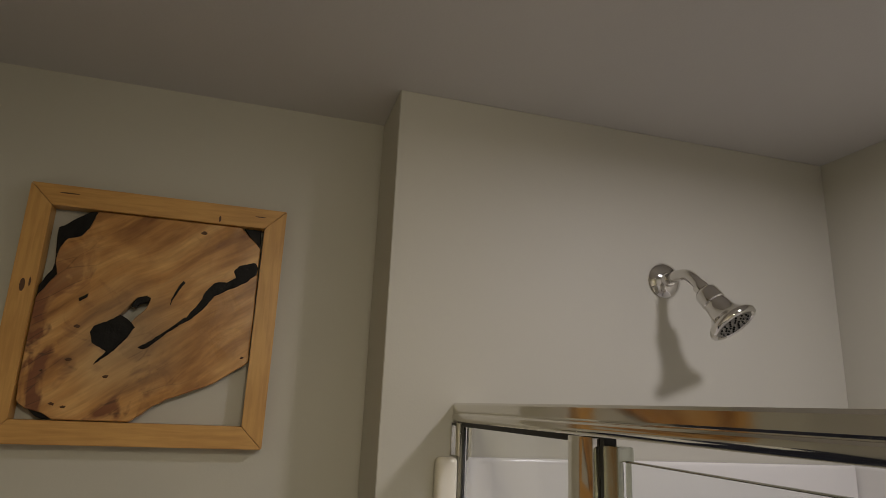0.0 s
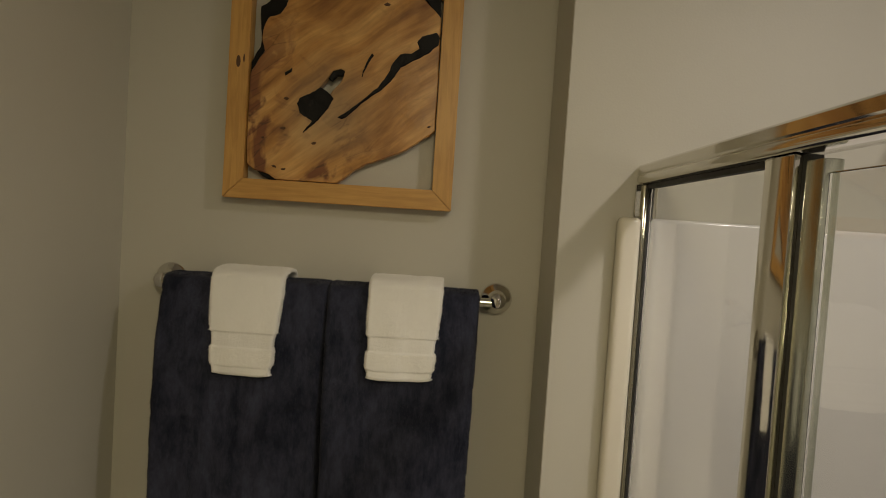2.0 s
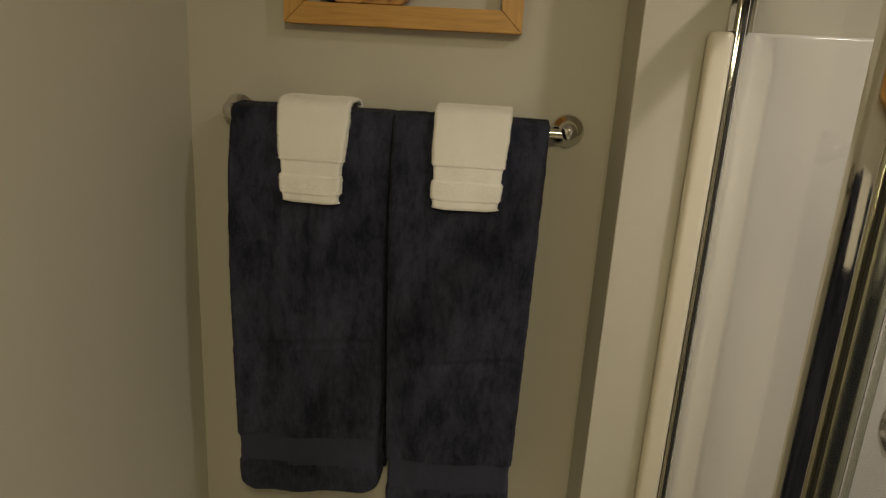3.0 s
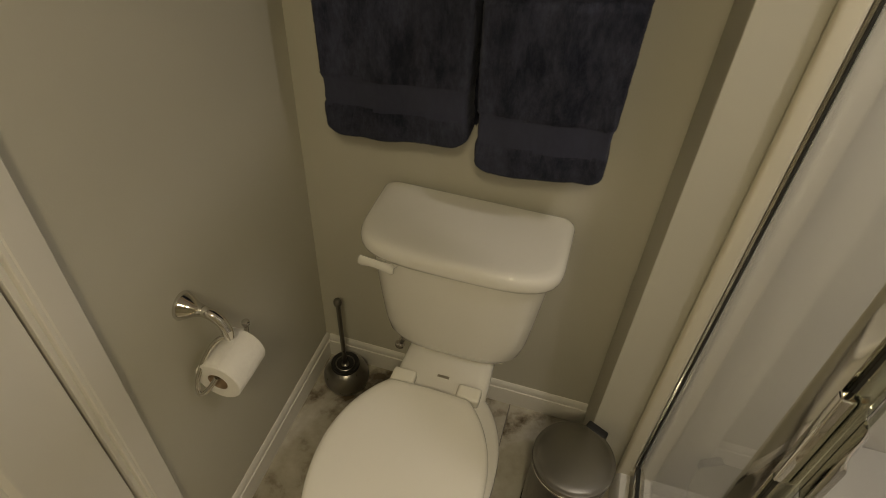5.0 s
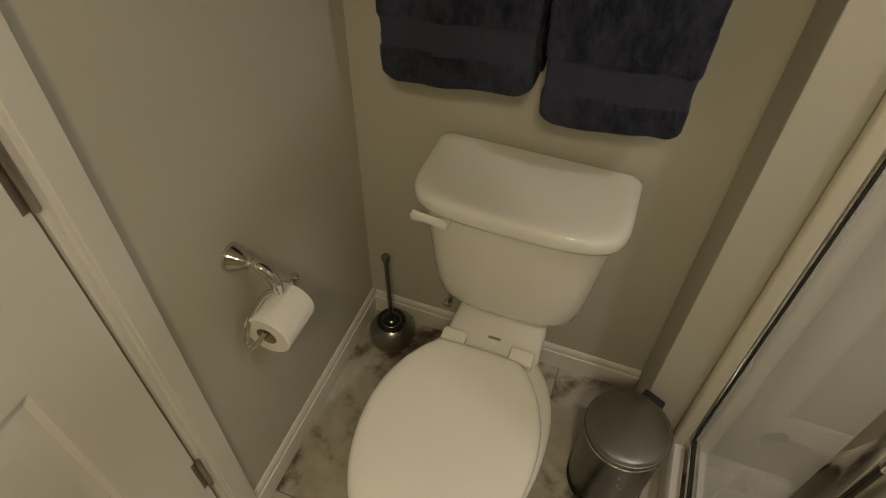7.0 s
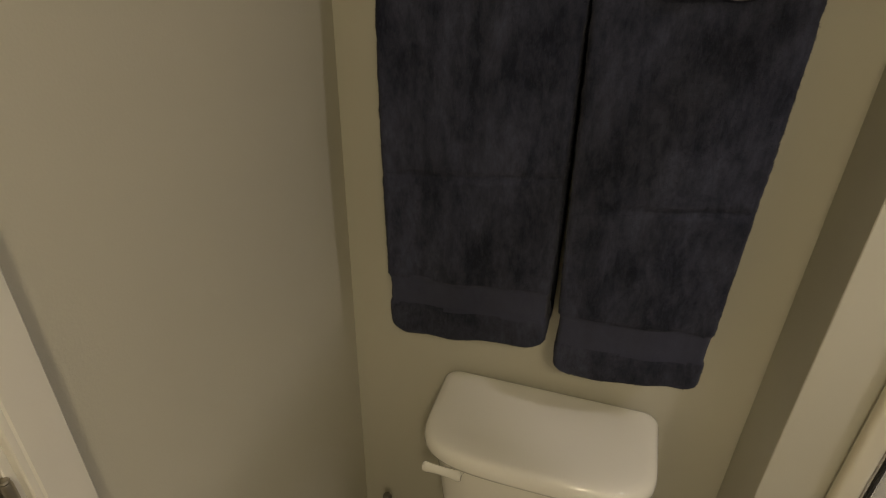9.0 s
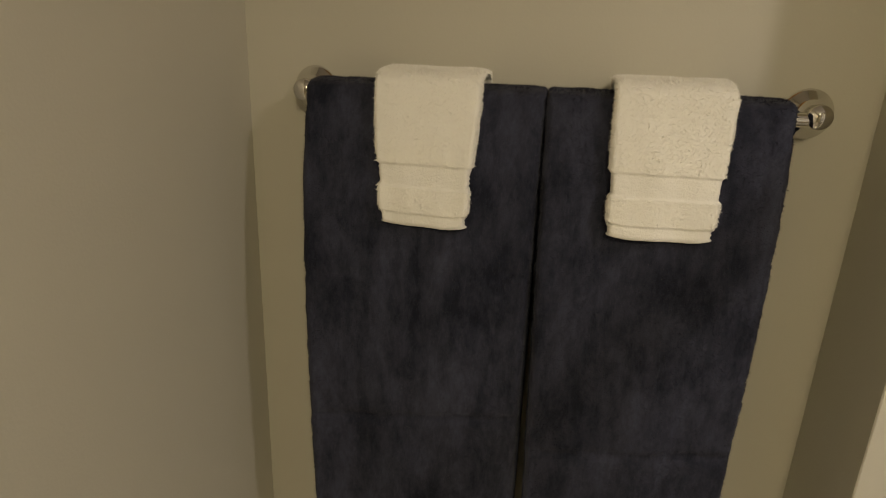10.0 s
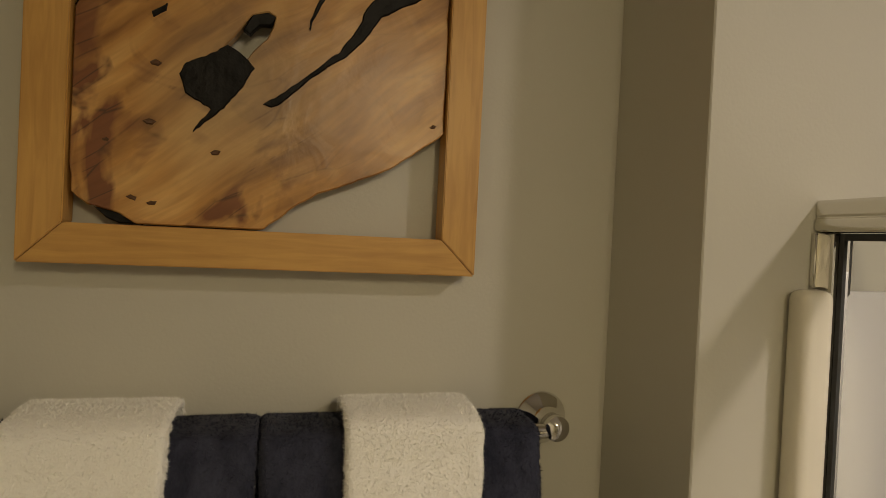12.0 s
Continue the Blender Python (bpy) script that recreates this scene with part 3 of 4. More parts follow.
def shower_head():
    fx, fz, fy = 1.331, 2.122, -STEP
    head = thing("overhead_shower", (fx, fy, fz), "chrome bell-shaped shower head on a bent arm", "shower head")
    part("flange", lathe([(0.0, 0.0), (0.034, 0.0), (0.0345, 0.003), (0.031, 0.0085), (0.022, 0.0125), (0.0145, 0.0145), (0.0125, 0.020), (0.0, 0.020)], (fx, fy, fz), (0, -1, 0)), CHROME, head, "chrome wall flange")
    part("arm", tube([(fx, fy - 0.01, fz), (fx, fy - 0.045, fz + 0.002), (fx, fy - 0.072, fz - 0.003), (fx, fy - 0.095, fz - 0.020), (fx, fy - 0.104, fz - 0.031)], 0.0105, 20, smooth=6), CHROME, head)
    d = Vector((0.30, -0.52, -0.80)).normalized()
    c = Vector((fx, fy - 0.100, fz - 0.026))
    part("ball_nut", lathe([(0.0, 0), (0.0125, 0), (0.0135, 0.003), (0.0135, 0.012), (0.017, 0.014), (0.0205, 0.018), (0.0215, 0.040), (0.019, 0.043)], c, d, 14), CHROME, head)
    part("bell", lathe([(0.018, 0.040), (0.0205, 0.044), (0.0215, 0.052), (0.024, 0.064), (0.031, 0.075), (0.039, 0.081), (0.0425, 0.085), (0.0435, 0.089), (0.042, 0.093), (0.037, 0.0945), (0.0335, 0.0925)], c, d), CHROME, head)
    face = part("spray_face", lathe([(0.034, 0.0915), (0.032, 0.0925), (0.0, 0.0925)], c, d), STEEL, head, "grey spray face")
    q = Vector((0, 0, 1)).rotation_difference(d)
    for r, n in ((0.009, 6), (0.017, 10), (0.026, 14)):
        for k in range(n):
            a = k * math.tau / n
            p = c + q @ Vector((r * math.cos(a), r * math.sin(a), 0.0925))
            part("nozzle", lathe([(0.0018, 0), (0.0016, 0.002), (0, 0.0021)], p, d, 8), BLACK, face)


shower_head()


def valve():
    c = (1.331, -STEP - 0.0225, 1.215)
    v = thing("shower_valve", c, "round chrome shower valve plate with a lever", "shower valve")
    part("plate", lathe([(0, 0), (0.088, 0), (0.089, 0.003), (0.085, 0.008), (0.070, 0.0105), (0.045, 0.012), (0.032, 0.016), (0.030, 0.03), (0, 0.03)], c, (0, -1, 0), 56), CHROME, v)
    part("hub", lathe([(0.024, 0.03), (0.026, 0.034), (0.024, 0.060), (0.014, 0.068), (0, 0.070)], c, (0, -1, 0)), CHROME, v)
    part("lever", tube([(c[0], c[1] - 0.055, c[2]), (c[0] - 0.02, c[1] - 0.062, c[2] - 0.03), (c[0] - 0.03, c[1] - 0.068, c[2] - 0.075)], 0.010, 14, taper=0.007), CHROME, v)


valve()


# ---- the toilet ----
def oval(cx, y_back, y_front, half, z, n=56, back_flat=0.55, power=2.0):
    """A seat outline: straight-ish back, round front."""
    out = []
    cy = y_back + (y_front - y_back) * 0.44
    for k in range(n):
        a = k * math.tau / n
        s, c = math.sin(a), math.cos(a)
        if s <= 0:
            x, y = half * abs(c) ** 0.97 * (1 if c >= 0 else -1), (cy - y_front) * s
        else:
            e = back_flat
            x, y = half * (abs(c) ** e) * (1 if c >= 0 else -1), (y_back - cy) * s ** 0.8
            x *= 1 - 0.30 * s ** 2
        out.append((cx + x, cy + y, z))
    return out


def tank_ring(cx, half, y_back, y_end, y_front, z, n=24, r=0.02):
    """A tank outline: flat back at y_back, sides to y_end, bowed front to y_front."""
    out = []
    for k in range(n + 1):
        u = -1 + 2 * k / n
        bow = (1 - abs(u) ** 3.2)
        out.append((cx + half * math.sin(u * math.pi / 2) ** 1, y_end + (y_front - y_end) * bow, z))
    m = 8
    for k in range(m + 1):
        a = radians(90 * k / m)
        out.append((cx + half - r + r * math.cos(a), y_back - r + r * math.sin(a), z))
    for k in range(m + 1):
        a = radians(90 + 90 * k / m)
        out.append((cx - half + r + r * math.cos(a), y_back - r + r * math.sin(a), z))
    return out


def toilet():
    cx = 0.428
    wc = thing("toilet", (cx, -0.4, 0), "white two-piece toilet with its lid closed", "toilet")
    rings = []
    for z, half, ye, yf in ((0.374, 0.095, -0.12, -0.160), (0.378, 0.116, -0.125, -0.178), (0.388, 0.138, -0.13, -0.188), (0.41, 0.155, -0.132, -0.193), (0.45, 0.164, -0.134, -0.196), (0.53, 0.173, -0.138, -0.199), (0.62, 0.182, -0.14, -0.203), (0.694, 0.189, -0.142, -0.206)):
        rings.append(tank_ring(cx - 0.003, half * 1.035, -0.022, ye, yf, z))
    part("tank", loft(rings), PORCELAIN, wc, "tapered white porcelain tank", angle=50)
    rings = []
    for z, g in ((0.6905, -0.010), (0.686, -0.003), (0.688, 0.001), (0.696, 0.003), (0.709, 0.003), (0.7185, 0.0), (0.7240, -0.006), (0.7262, -0.016), (0.7268, -0.028), (0.7268, -0.045)):
        rings.append(tank_ring(cx - 0.001, 0.2105 + g, -0.014 + g * 0.4, -0.145 - g * 0.8, -0.234 - g, z, r=0.022))
    part("tank_lid", loft(rings), PORCELAIN, wc, "white porcelain tank lid with a rounded edge", angle=60)
    # lever on the front at the side
    lever = bmesh.new()
    rr = []
    for k in range(15):
        u = k / 14
        x = 0.300 - 0.070 * u
        w = 0.0175 - 0.022 * u + 0.021 * u * u
        if k in (0, 14):
            w *= 0.55
        z = 0.646 + 0.020 * math.sin(u * 2.1) + 0.006 * u
        y = -0.196 - 0.014 - 0.016 * math.sin(u * math.pi * 0.6)
        rr.append([(x, y + 0.0055 * math.sin(a), z + w * math.cos(a)) for a in (j * math.tau / 14 for j in range(14))])
    part("flush_lever", loft(rr, bm=lever), PORCELAIN, wc, "white flush lever")
    part("lever_boss", lathe([(0.014, 0), (0.014, 0.022), (0.010, 0.028), (0, 0.029)], (0.292, -0.180, 0.656), (0, -1, 0), 20), PORCELAIN, wc)
    # bowl with its deck and pedestal
    def bowl_ring(half, yb, yf, z, bf=0.6):
        return oval(cx, yb, yf, half, z, back_flat=bf)
    rings = [bowl_ring(0.108, -0.16, -0.60, 0.0), bowl_ring(0.110, -0.16, -0.61, 0.012), bowl_ring(0.100, -0.155, -0.585, 0.06), bowl_ring(0.098, -0.14, -0.565, 0.15), bowl_ring(0.112, -0.14, -0.60, 0.22),
             bowl_ring(0.145, -0.16, -0.67, 0.285), bowl_ring(0.166, -0.20, -0.720, 0.335), bowl_ring(0.172, -0.22, -0.735, 0.358), bowl_ring(0.170, -0.23, -0.735, 0.367), bowl_ring(0.162, -0.24, -0.725, 0.371), bowl_ring(0.14, -0.26, -0.69, 0.3712)]
    part("bowl", loft(rings), PORCELAIN, wc, "white porcelain bowl and pedestal", angle=60)
    def deck_ring(g, z):
        out = []
        for k in range(40):
            a = k * math.tau / 40
            c, s = math.cos(a), math.sin(a)
            px, py = abs(c) ** 0.35 * (1 if c > 0 else -1), abs(s) ** 0.35 * (1 if s > 0 else -1)
            y = -0.205 + (0.155 + g) * py
            out.append((cx + (0.100 + 0.012 * (-(y + 0.05) / 0.3) + g) * px, y, z))
        return out
    part("deck", loft([deck_ring(g, z) for g, z in ((-0.02, 0.24), (-0.005, 0.31), (0.0, 0.345), (0.0, 0.358), (-0.003, 0.3665), (-0.010, 0.3705), (-0.03, 0.3715))]), PORCELAIN, wc, angle=60)
    # seat and lid
    cs = cx - 0.013

    def lid_ring(g, z):
        o, yb, yc, wb = [], -0.304, -0.50, 0.088
        for k in range(49):
            t = math.pi * k / 48
            o.append((cs - 0.172 * math.cos(t), yc - 0.258 * math.sin(t), z))
        for k in range(1, 17):
            t = k / 16
            o.append((cs + 0.172 - (0.172 - wb) * t ** 2.0, yc + (yb - yc) * (1 - (1 - t) ** 1.15), z))
        for k in range(1, 8):
            o.append((cs + wb - 2 * wb * k / 8, yb + 0.003 * math.sin(math.pi * k / 8), z))
        for k in range(16, 0, -1):
            t = k / 16
            o.append((cs - 0.172 + (0.172 - wb) * t ** 2.0, yc + (yb - yc) * (1 - (1 - t) ** 1.15), z))
        cy = -0.51
        return [(cs + (x - cs) * (1 + g / 0.17), cy + (y - cy) * (1 + g / 0.23), zz) for x, y, zz in o]
    part("seat", loft([lid_ring(g, z - 0.02) for g, z in ((-0.016, 0.392), (-0.008, 0.3935), (-0.004, 0.398), (-0.004, 0.405), (-0.008, 0.4095), (-0.02, 0.410))]), SEAT_PLASTIC, wc, "white plastic seat ring", angle=60)
    part("lid", loft([lid_ring(g, z - 0.02) for g, z in ((-0.01, 0.4105), (-0.002, 0.4115), (0.001, 0.415), (0.001, 0.422), (-0.002, 0.4285), (-0.009, 0.4325), (-0.022, 0.4345), (-0.06, 0.4355), (-0.12, 0.436))]), SEAT_PLASTIC, wc, "closed white plastic lid", angle=60)
    for x in (0.347, 0.499):
        part("hinge_cover", box((x - 0.027, -0.300, 0.372), (x + 0.027, -0.262, 0.399), 0.008, 4), SEAT_PLASTIC, wc, "white hinge cover")
    part("maker_mark", box((0.415, -0.2435, 0.3717), (0.443, -0.2365, 0.3722)), HINGE, wc, "small dark printed mark")
    return wc


toilet()


def water_stop():
    c = Vector((0.258, -0.012, 0.205))
    s = thing("water_stop", c, "chrome water stop with a braided hose behind the toilet", "valve")
    part("escutcheon", lathe([(0, 0), (0.026, 0), (0.024, 0.005), (0.010, 0.009), (0.008, 0.012)], (c.x, -0.0005, c.z), (0, -1, 0), 28), CHROME, s)
    part("body", tube([(c.x, -0.006, c.z), (c.x, -0.03, c.z), (c.x, -0.055, c.z)], 0.0085, 14), CHROME, s)
    part("handle", lathe([(0, 0), (0.013, 0.001), (0.015, 0.004), (0.012, 0.013), (0.006, 0.016), (0, 0.016)], (c.x, -0.055, c.z), (0, -1, 0), 8), CHROME, s, "chrome oval turning handle")
    part("hose", tube([(c.x, -0.04, c.z + 0.006), (c.x, -0.04, c.z + 0.04), (c.x - 0.006, -0.05, c.z + 0.1), (c.x + 0.02, -0.075, c.z + 0.16), (c.x + 0.05, -0.085, c.z + 0.192)], 0.0055, 10), SATIN, s, "braided supply hose")


water_stop()


def toilet_brush():
    c = Vector((0.106, -0.100, 0.0))
    b = thing("toilet_brush", c, "toilet brush in a round brushed steel holder", "toilet brush")
    prof = [(0, 0.0), (0.026, 0.0), (0.030, 0.002)]
    for k in range(1, 15):
        a = radians(-58 + (58 + 62) * k / 14)
        prof.append((0.065 * math.cos(a), 0.052 + 0.058 * math.sin(a)))
    prof += [(0.0265, 0.106), (0.024, 0.104)]
    part("holder", lathe(prof, c, steps=48), STEEL, b, "brushed steel globe holder")
    part("collar", lathe([(0.038, 0.092), (0.041, 0.100), (0.039, 0.107), (0.032, 0.1065), (0.016, 0.099), (0.0, 0.098)], c, steps=36), BLACK, b, "black plastic collar")
    lean = Vector((-0.010, 0.012, 0.25)).normalized()
    part("handle", lathe([(0.011, 0), (0.0115, 0.004), (0.0065, 0.008), (0.0062, 0.235), (0.0066, 0.237)], c + Vector((0, 0, 0.098)), lean, 20), STEEL, b, "slim steel handle")
    part("knob", lathe([(0.0066, 0.236), (0.010, 0.239), (0.0112, 0.246), (0.0105, 0.254), (0.007, 0.2585), (0, 0.260)], c + Vector((0, 0, 0.098)), lean, 24), STEEL, b)


toilet_brush()


def pedal_bin():
    c = Vector((0.757, -0.284, 0.0))
    r = 0.090
    b = thing("pedal_bin", c, "small round brushed steel pedal bin with its lid closed", "bin")
    part("base", lathe([(0, 0), (r - 0.004, 0), (r + 0.002, 0.003), (r + 0.002, 0.020), (r - 0.001, 0.024), (0, 0.024)], c, steps=56), BLACK, b, "black plastic base ring")
    part("body", lathe([(r - 0.001, 0.022), (r, 0.024), (r, 0.236), (r + 0.0012, 0.238), (r + 0.0012, 0.243), (r - 0.001, 0.2445)], c, steps=64), STEEL, b, "brushed steel body")
    part("rim", lathe([(r - 0.002, 0.2448), (r + 0.003, 0.2455), (r + 0.0035, 0.251), (r - 0.001, 0.2535)], c, steps=64), CHROME, b, "polished rim")
    part("lid", lathe([(r + 0.001, 0.2537), (r + 0.0042, 0.2545), (r + 0.0046, 0.2640), (r + 0.0034, 0.2672), (r - 0.0005, 0.2685), (r - 0.0035, 0.2678), (r - 0.007, 0.2695), (r * 0.75, 0.2725), (r * 0.45, 0.2742), (r * 0.2, 0.2748), (0, 0.275)], c, steps=64), NICKEL_TOP, b, "dull steel lid")
    d = Vector((0.42, 0.90, 0)).normalized()
    s = Vector((-d.y, d.x, 0))
    bm = box((-0.026, 0, 0), (0.026, 0.022, 0.032), 0.005, 3)
    bmesh.ops.transform(bm, verts=bm.verts, matrix=Matrix.Translation(c + d * (r - 0.003) + Vector((0, 0, 0.238))) @ Matrix((( -s.x, d.x, 0, 0), (-s.y, d.y, 0, 0), (0, 0, 1, 0), (0, 0, 0, 1))))
    part("lid_hinge", bm, BLACK, b, "black hinge block")
    bm = box((-0.022, 0, 0), (0.022, 0.038, 0.007), 0.003, 3)
    bmesh.ops.transform(bm, verts=bm.verts, matrix=Matrix.Translation(c - d * (r + 0.036) + Vector((0, 0, 0.010))) @ Matrix(((-s.x, d.x, 0, 0), (-s.y, d.y, 0, 0), (0, 0, 1, 0), (0, 0, 0, 1))))
    part("pedal", bm, STEEL, b, "steel pedal")


pedal_bin()


# ---- toilet paper ----
def paper_holder():
    c = Vector((0.0, -0.479, 0.715))
    h = thing("paper_holder", c, "curved chrome toilet paper holder on the side wall", "paper holder")
    part("flange", lathe([(0, 0.0005), (0.0275, 0.0005), (0.028, 0.003), (0.0255, 0.009), (0.019, 0.020), (0.0135, 0.032), (0.011, 0.044), (0, 0.044)], c, (1, 0, 0)), CHROME, h, "bell-shaped chrome flange")
    part("arm", tube([c + Vector((0.035, 0, 0)), c + Vector((0.056, 0.000, -0.003)), c + Vector((0.074, 0.000, -0.016)), c + Vector((0.082, 0.000, -0.038)), c + Vector((0.083, 0.000, -0.056))], 0.0110, 18, smooth=6, taper=0.0098), CHROME, h)
    # loop that drops past the roll's end and turns back as its axle
    part("loop", tube([c + Vector((0.081, -0.002, -0.052)), c + Vector((0.063, -0.014, -0.060)), c + Vector((0.049, -0.034, -0.085)), c + Vector((0.039, -0.056, -0.122)), c + Vector((0.037, -0.066, -0.150)), c + Vector((0.044, -0.068, -0.160)), c + Vector((0.057, -0.061, -0.148)), c + Vector((0.069, -0.046, -0.127))], 0.0048, 14, smooth=6), CHROME, h, "slim chrome loop")
    part("axle", tube([c + Vector((0.069, -0.048, -0.126)), c + Vector((0.072, 0.0, -0.1205)), c + Vector((0.073, 0.048, -0.119)), c + Vector((0.074, 0.058, -0.110)), c + Vector((0.075, 0.060, -0.092))], 0.0052, 12), CHROME, h)
    part("end_ball", lathe([(0, 0), (0.006, 0.001), (0.0085, 0.006), (0.0075, 0.012), (0, 0.0145)], c + Vector((0.075, 0.060, -0.095)), (0.05, 0.02, 1), 16), CHROME, h)
    roll = thing("toilet_paper_roll", c + Vector((0.072, 0.0, -0.134)), "partly used white toilet paper roll on a chrome holder", "toilet paper")
    cc = c + Vector((0.072, -0.050, -0.134))
    out = 0.046
    part("paper", lathe([(0.0205, 0.0), (out - 0.002, 0.0), (out, 0.002), (out + 0.0006, 0.05), (out, 0.093), (out - 0.002, 0.095), (0.0205, 0.095), (0.0205, 0.0)], cc, (0, 1, 0), 56), PAPER, roll)
    part("core", lathe([(0.0203, 0.0005), (0.0203, 0.0945), (0.0193, 0.0945), (0.0193, 0.0005), (0.0203, 0.0005)], cc, (0, 1, 0), 32), CARDBOARD, roll, "brown cardboard core")
    bm = bmesh.new()
    rows = []
    for k in range(12):
        a = radians(118 - 40 * k / 11)
        rad = out + 0.001 + 0.0045 * (k / 11) ** 2
        rows.append([bm.verts.new((cc.x + rad * math.cos(a), cc.y + 0.001 + 0.093 * j / 8, cc.z + rad * math.sin(a) + 0.0006 * math.sin(j * 2.1 + k))) for j in range(9)])
    for a, b in zip(rows, rows[1:]):
        for j in range(8):
            bm.faces.new((a[j], a[j + 1], b[j + 1], b[j]))
    ob = part("loose_sheet", bm, PAPER, roll)
    mod = ob.modifiers.new("thickness", "SOLIDIFY")
    mod.thickness = 0.0005
    return h


paper_holder()


# ---- towels on their bar ----
BAR_Z, BAR_Y = 1.622, -0.040


def towel_bar():
    bar = thing("towel_bar", (0.402, 0, BAR_Z), "chrome towel bar on the wall above the toilet", "towel bar")
    for x in (0.099, 0.712):
        post = part("post", lathe([(0, 0.0005), (0.0290, 0.0005), (0.0295, 0.003), (0.027, 0.007), (0.018, 0.013), (0.013, 0.022), (0.0115, 0.028), (0.0125, 0.034), (0.0142, 0.041), (0.0135, 0.047), (0.008, 0.052), (0, 0.053)], (x, 0, BAR_Z + 0.004), (0, -1, 0)), CHROME, bar, "chrome post with a round flange")
    part("rail", tube([(0.099, BAR_Y, BAR_Z), (0.4, BAR_Y, BAR_Z), (0.712, BAR_Y, BAR_Z)], 0.0085, 16), CHROME, bar, "chrome rail")


towel_bar()


def hang(name, x0, x1, bx0, bx1, inner, outer, z_front, z_back, seed, folds=(), rag=0.0015, nx=44, nz=90, sag=0.006, edge_round=0.008, step=(), rise=0.24, corner=0.004, wave=1.0, thin=0.042):
    """Folded cloth laid over the bar, as one closed skin. x0, x1: its ends at the bar; bx0, bx1: at its foot.
    inner, outer: distance of the cloth's two faces from the bar. step: (from, to, depth) of a sunk woven band, in metres above the foot."""
    bm = bmesh.new()
    top = BAR_Z
    mid = (inner + outer) / 2
    arc = math.pi * mid
    front, back = top - z_front, top - z_back
    total = front + arc + back
    rng = random.Random(seed)
    ph = [rng.uniform(0, 6.28) for _ in range(6)]

    def place(s, u, rad):
        """s: along the cloth from its front foot; u: across, 0..1; rad: from the bar's axis."""
        if s < front:
            y, z = BAR_Y - rad + thin * math.exp(-(front - s) / 0.12), z_front + s
            f = 1 - s / front
        elif s < front + arc:
            a = (s - front) / mid
            c = math.cos(a)
            y, z, f = BAR_Y - ((rad - thin) * c ** 0.75 if c > 0 else 0.35 * rad * c), top + rise * rad * math.sin(a) ** 0.45, 0.0
        else:
            y, z = BAR_Y + 0.35 * rad, top - (s - front - arc)
            f = (s - front - arc) / front
        x = (x0 + (bx0 - x0) * f) * (1 - u) + (x1 + (bx1 - x1) * f) * u
        return Vector((x, y, z)), f

    def skin(s, u, rad, out):
        p, f = place(s, u, rad)
        amp = 0.35 + 0.65 * min(1, abs(f) * 1.5)
        w = 0.0028 * wave * amp * math.sin(u * 9 + ph[0] + f * 2.2) + 0.0016 * wave * amp * math.sin(u * 17 + ph[1] - f * 3)
        n = noise.noise(Vector((p.x * 26 + seed, p.z * 18, seed * 1.7))) * 0.0022 + noise.noise(Vector((p.x * 90, p.z * 90, seed))) * 0.0005
        n += noise.noise(Vector((p.x * 420, p.z * 420, seed))) * rag * 0.28
        for a, d in folds:
            n -= d * math.exp(-((f + 0.03 * u - a) / 0.007) ** 2)
        side = out * (w * (1 if s < front else 0.3) + n) * (min(1, f / 0.10) if s < front else 0.0)
        if s < front:
            for lo, hi, depth in step:
                h = p.z - z_front
                if lo < h < hi:
                    dip = min(1, (h - lo) / 0.002, (hi - h) / 0.002)
                    side -= out * depth * dip
                    p.x -= (u - 0.5) * 2 * depth * 1.3 * dip
            e = min(u, 1 - u) * abs(x1 - x0)
            p.z += corner * max(0, 1 - e / 0.035) ** 2 * max(0, 1 - s / 0.07)
            p.y -= side + 0.004 * f * math.sin(3.1 * u + ph[2])
            p.z += sag * ((u - 0.5) * 0.9 * f + 0.33 * f * math.sin(u * 5 + ph[3]))
        elif s < front + arc:
            p.z += out * noise.noise(Vector((p.x * 40, p.y * 40, seed))) * 0.0012 * math.sin((s - front) / arc * math.pi)
        p.x += (noise.noise(Vector((p.z * 60, u * 3 + seed, 4))) * 0.0016 + noise.noise(Vector((p.z * 400, u * 9 + seed, 2))) * rag) * (1 if u in (0, 1) else 0)
        return p

    ss = []
    nf, na = int(nz * 0.72), 12
    ss += [front * k / nf for k in range(nf)]
    ss += [front + arc * k / na for k in range(na)]
    nb = max(6, nz - nf - na)
    ss += [front + arc + back * k / nb for k in range(nb + 1)]
    grids = []
    for rad, out in ((outer, 1), (inner, 0)):
        g = []
        for s in ss:
            row = []
            for k in range(nx + 1):
                u = k / nx
                # round the sides and the foot over the cloth's thickness
                e = min(u, 1 - u) * abs(x1 - x0)
                r = rad
                if out:
                    if e < edge_round:
                        r -= edge_round * (1 - math.sqrt(max(0, 1 - (1 - e / edge_round) ** 2)))
                    if s < edge_round:
                        r -= edge_round * (1 - math.sqrt(max(0, 1 - (1 - s / edge_round) ** 2)))
                row.append(bm.verts.new(skin(s, u, r, out)))
            g.append(row)
        grids.append(g)
    for g in grids:
        for a, b in zip(g, g[1:]):
            for k in range(nx):
                bm.faces.new((a[k], a[k + 1], b[k + 1], b[k]))
    o, i = grids
    for k in range(nx):
        bm.faces.new((o[0][k], o[0][k + 1], i[0][k + 1], i[0][k]))
        bm.faces.new((o[-1][k], o[-1][k + 1], i[-1][k + 1], i[-1][k]))
    for j in range(len(ss) - 1):
        for k in (0, nx):
            bm.faces.new((o[j][k], o[j + 1][k], i[j + 1][k], i[j][k]))
    return bm


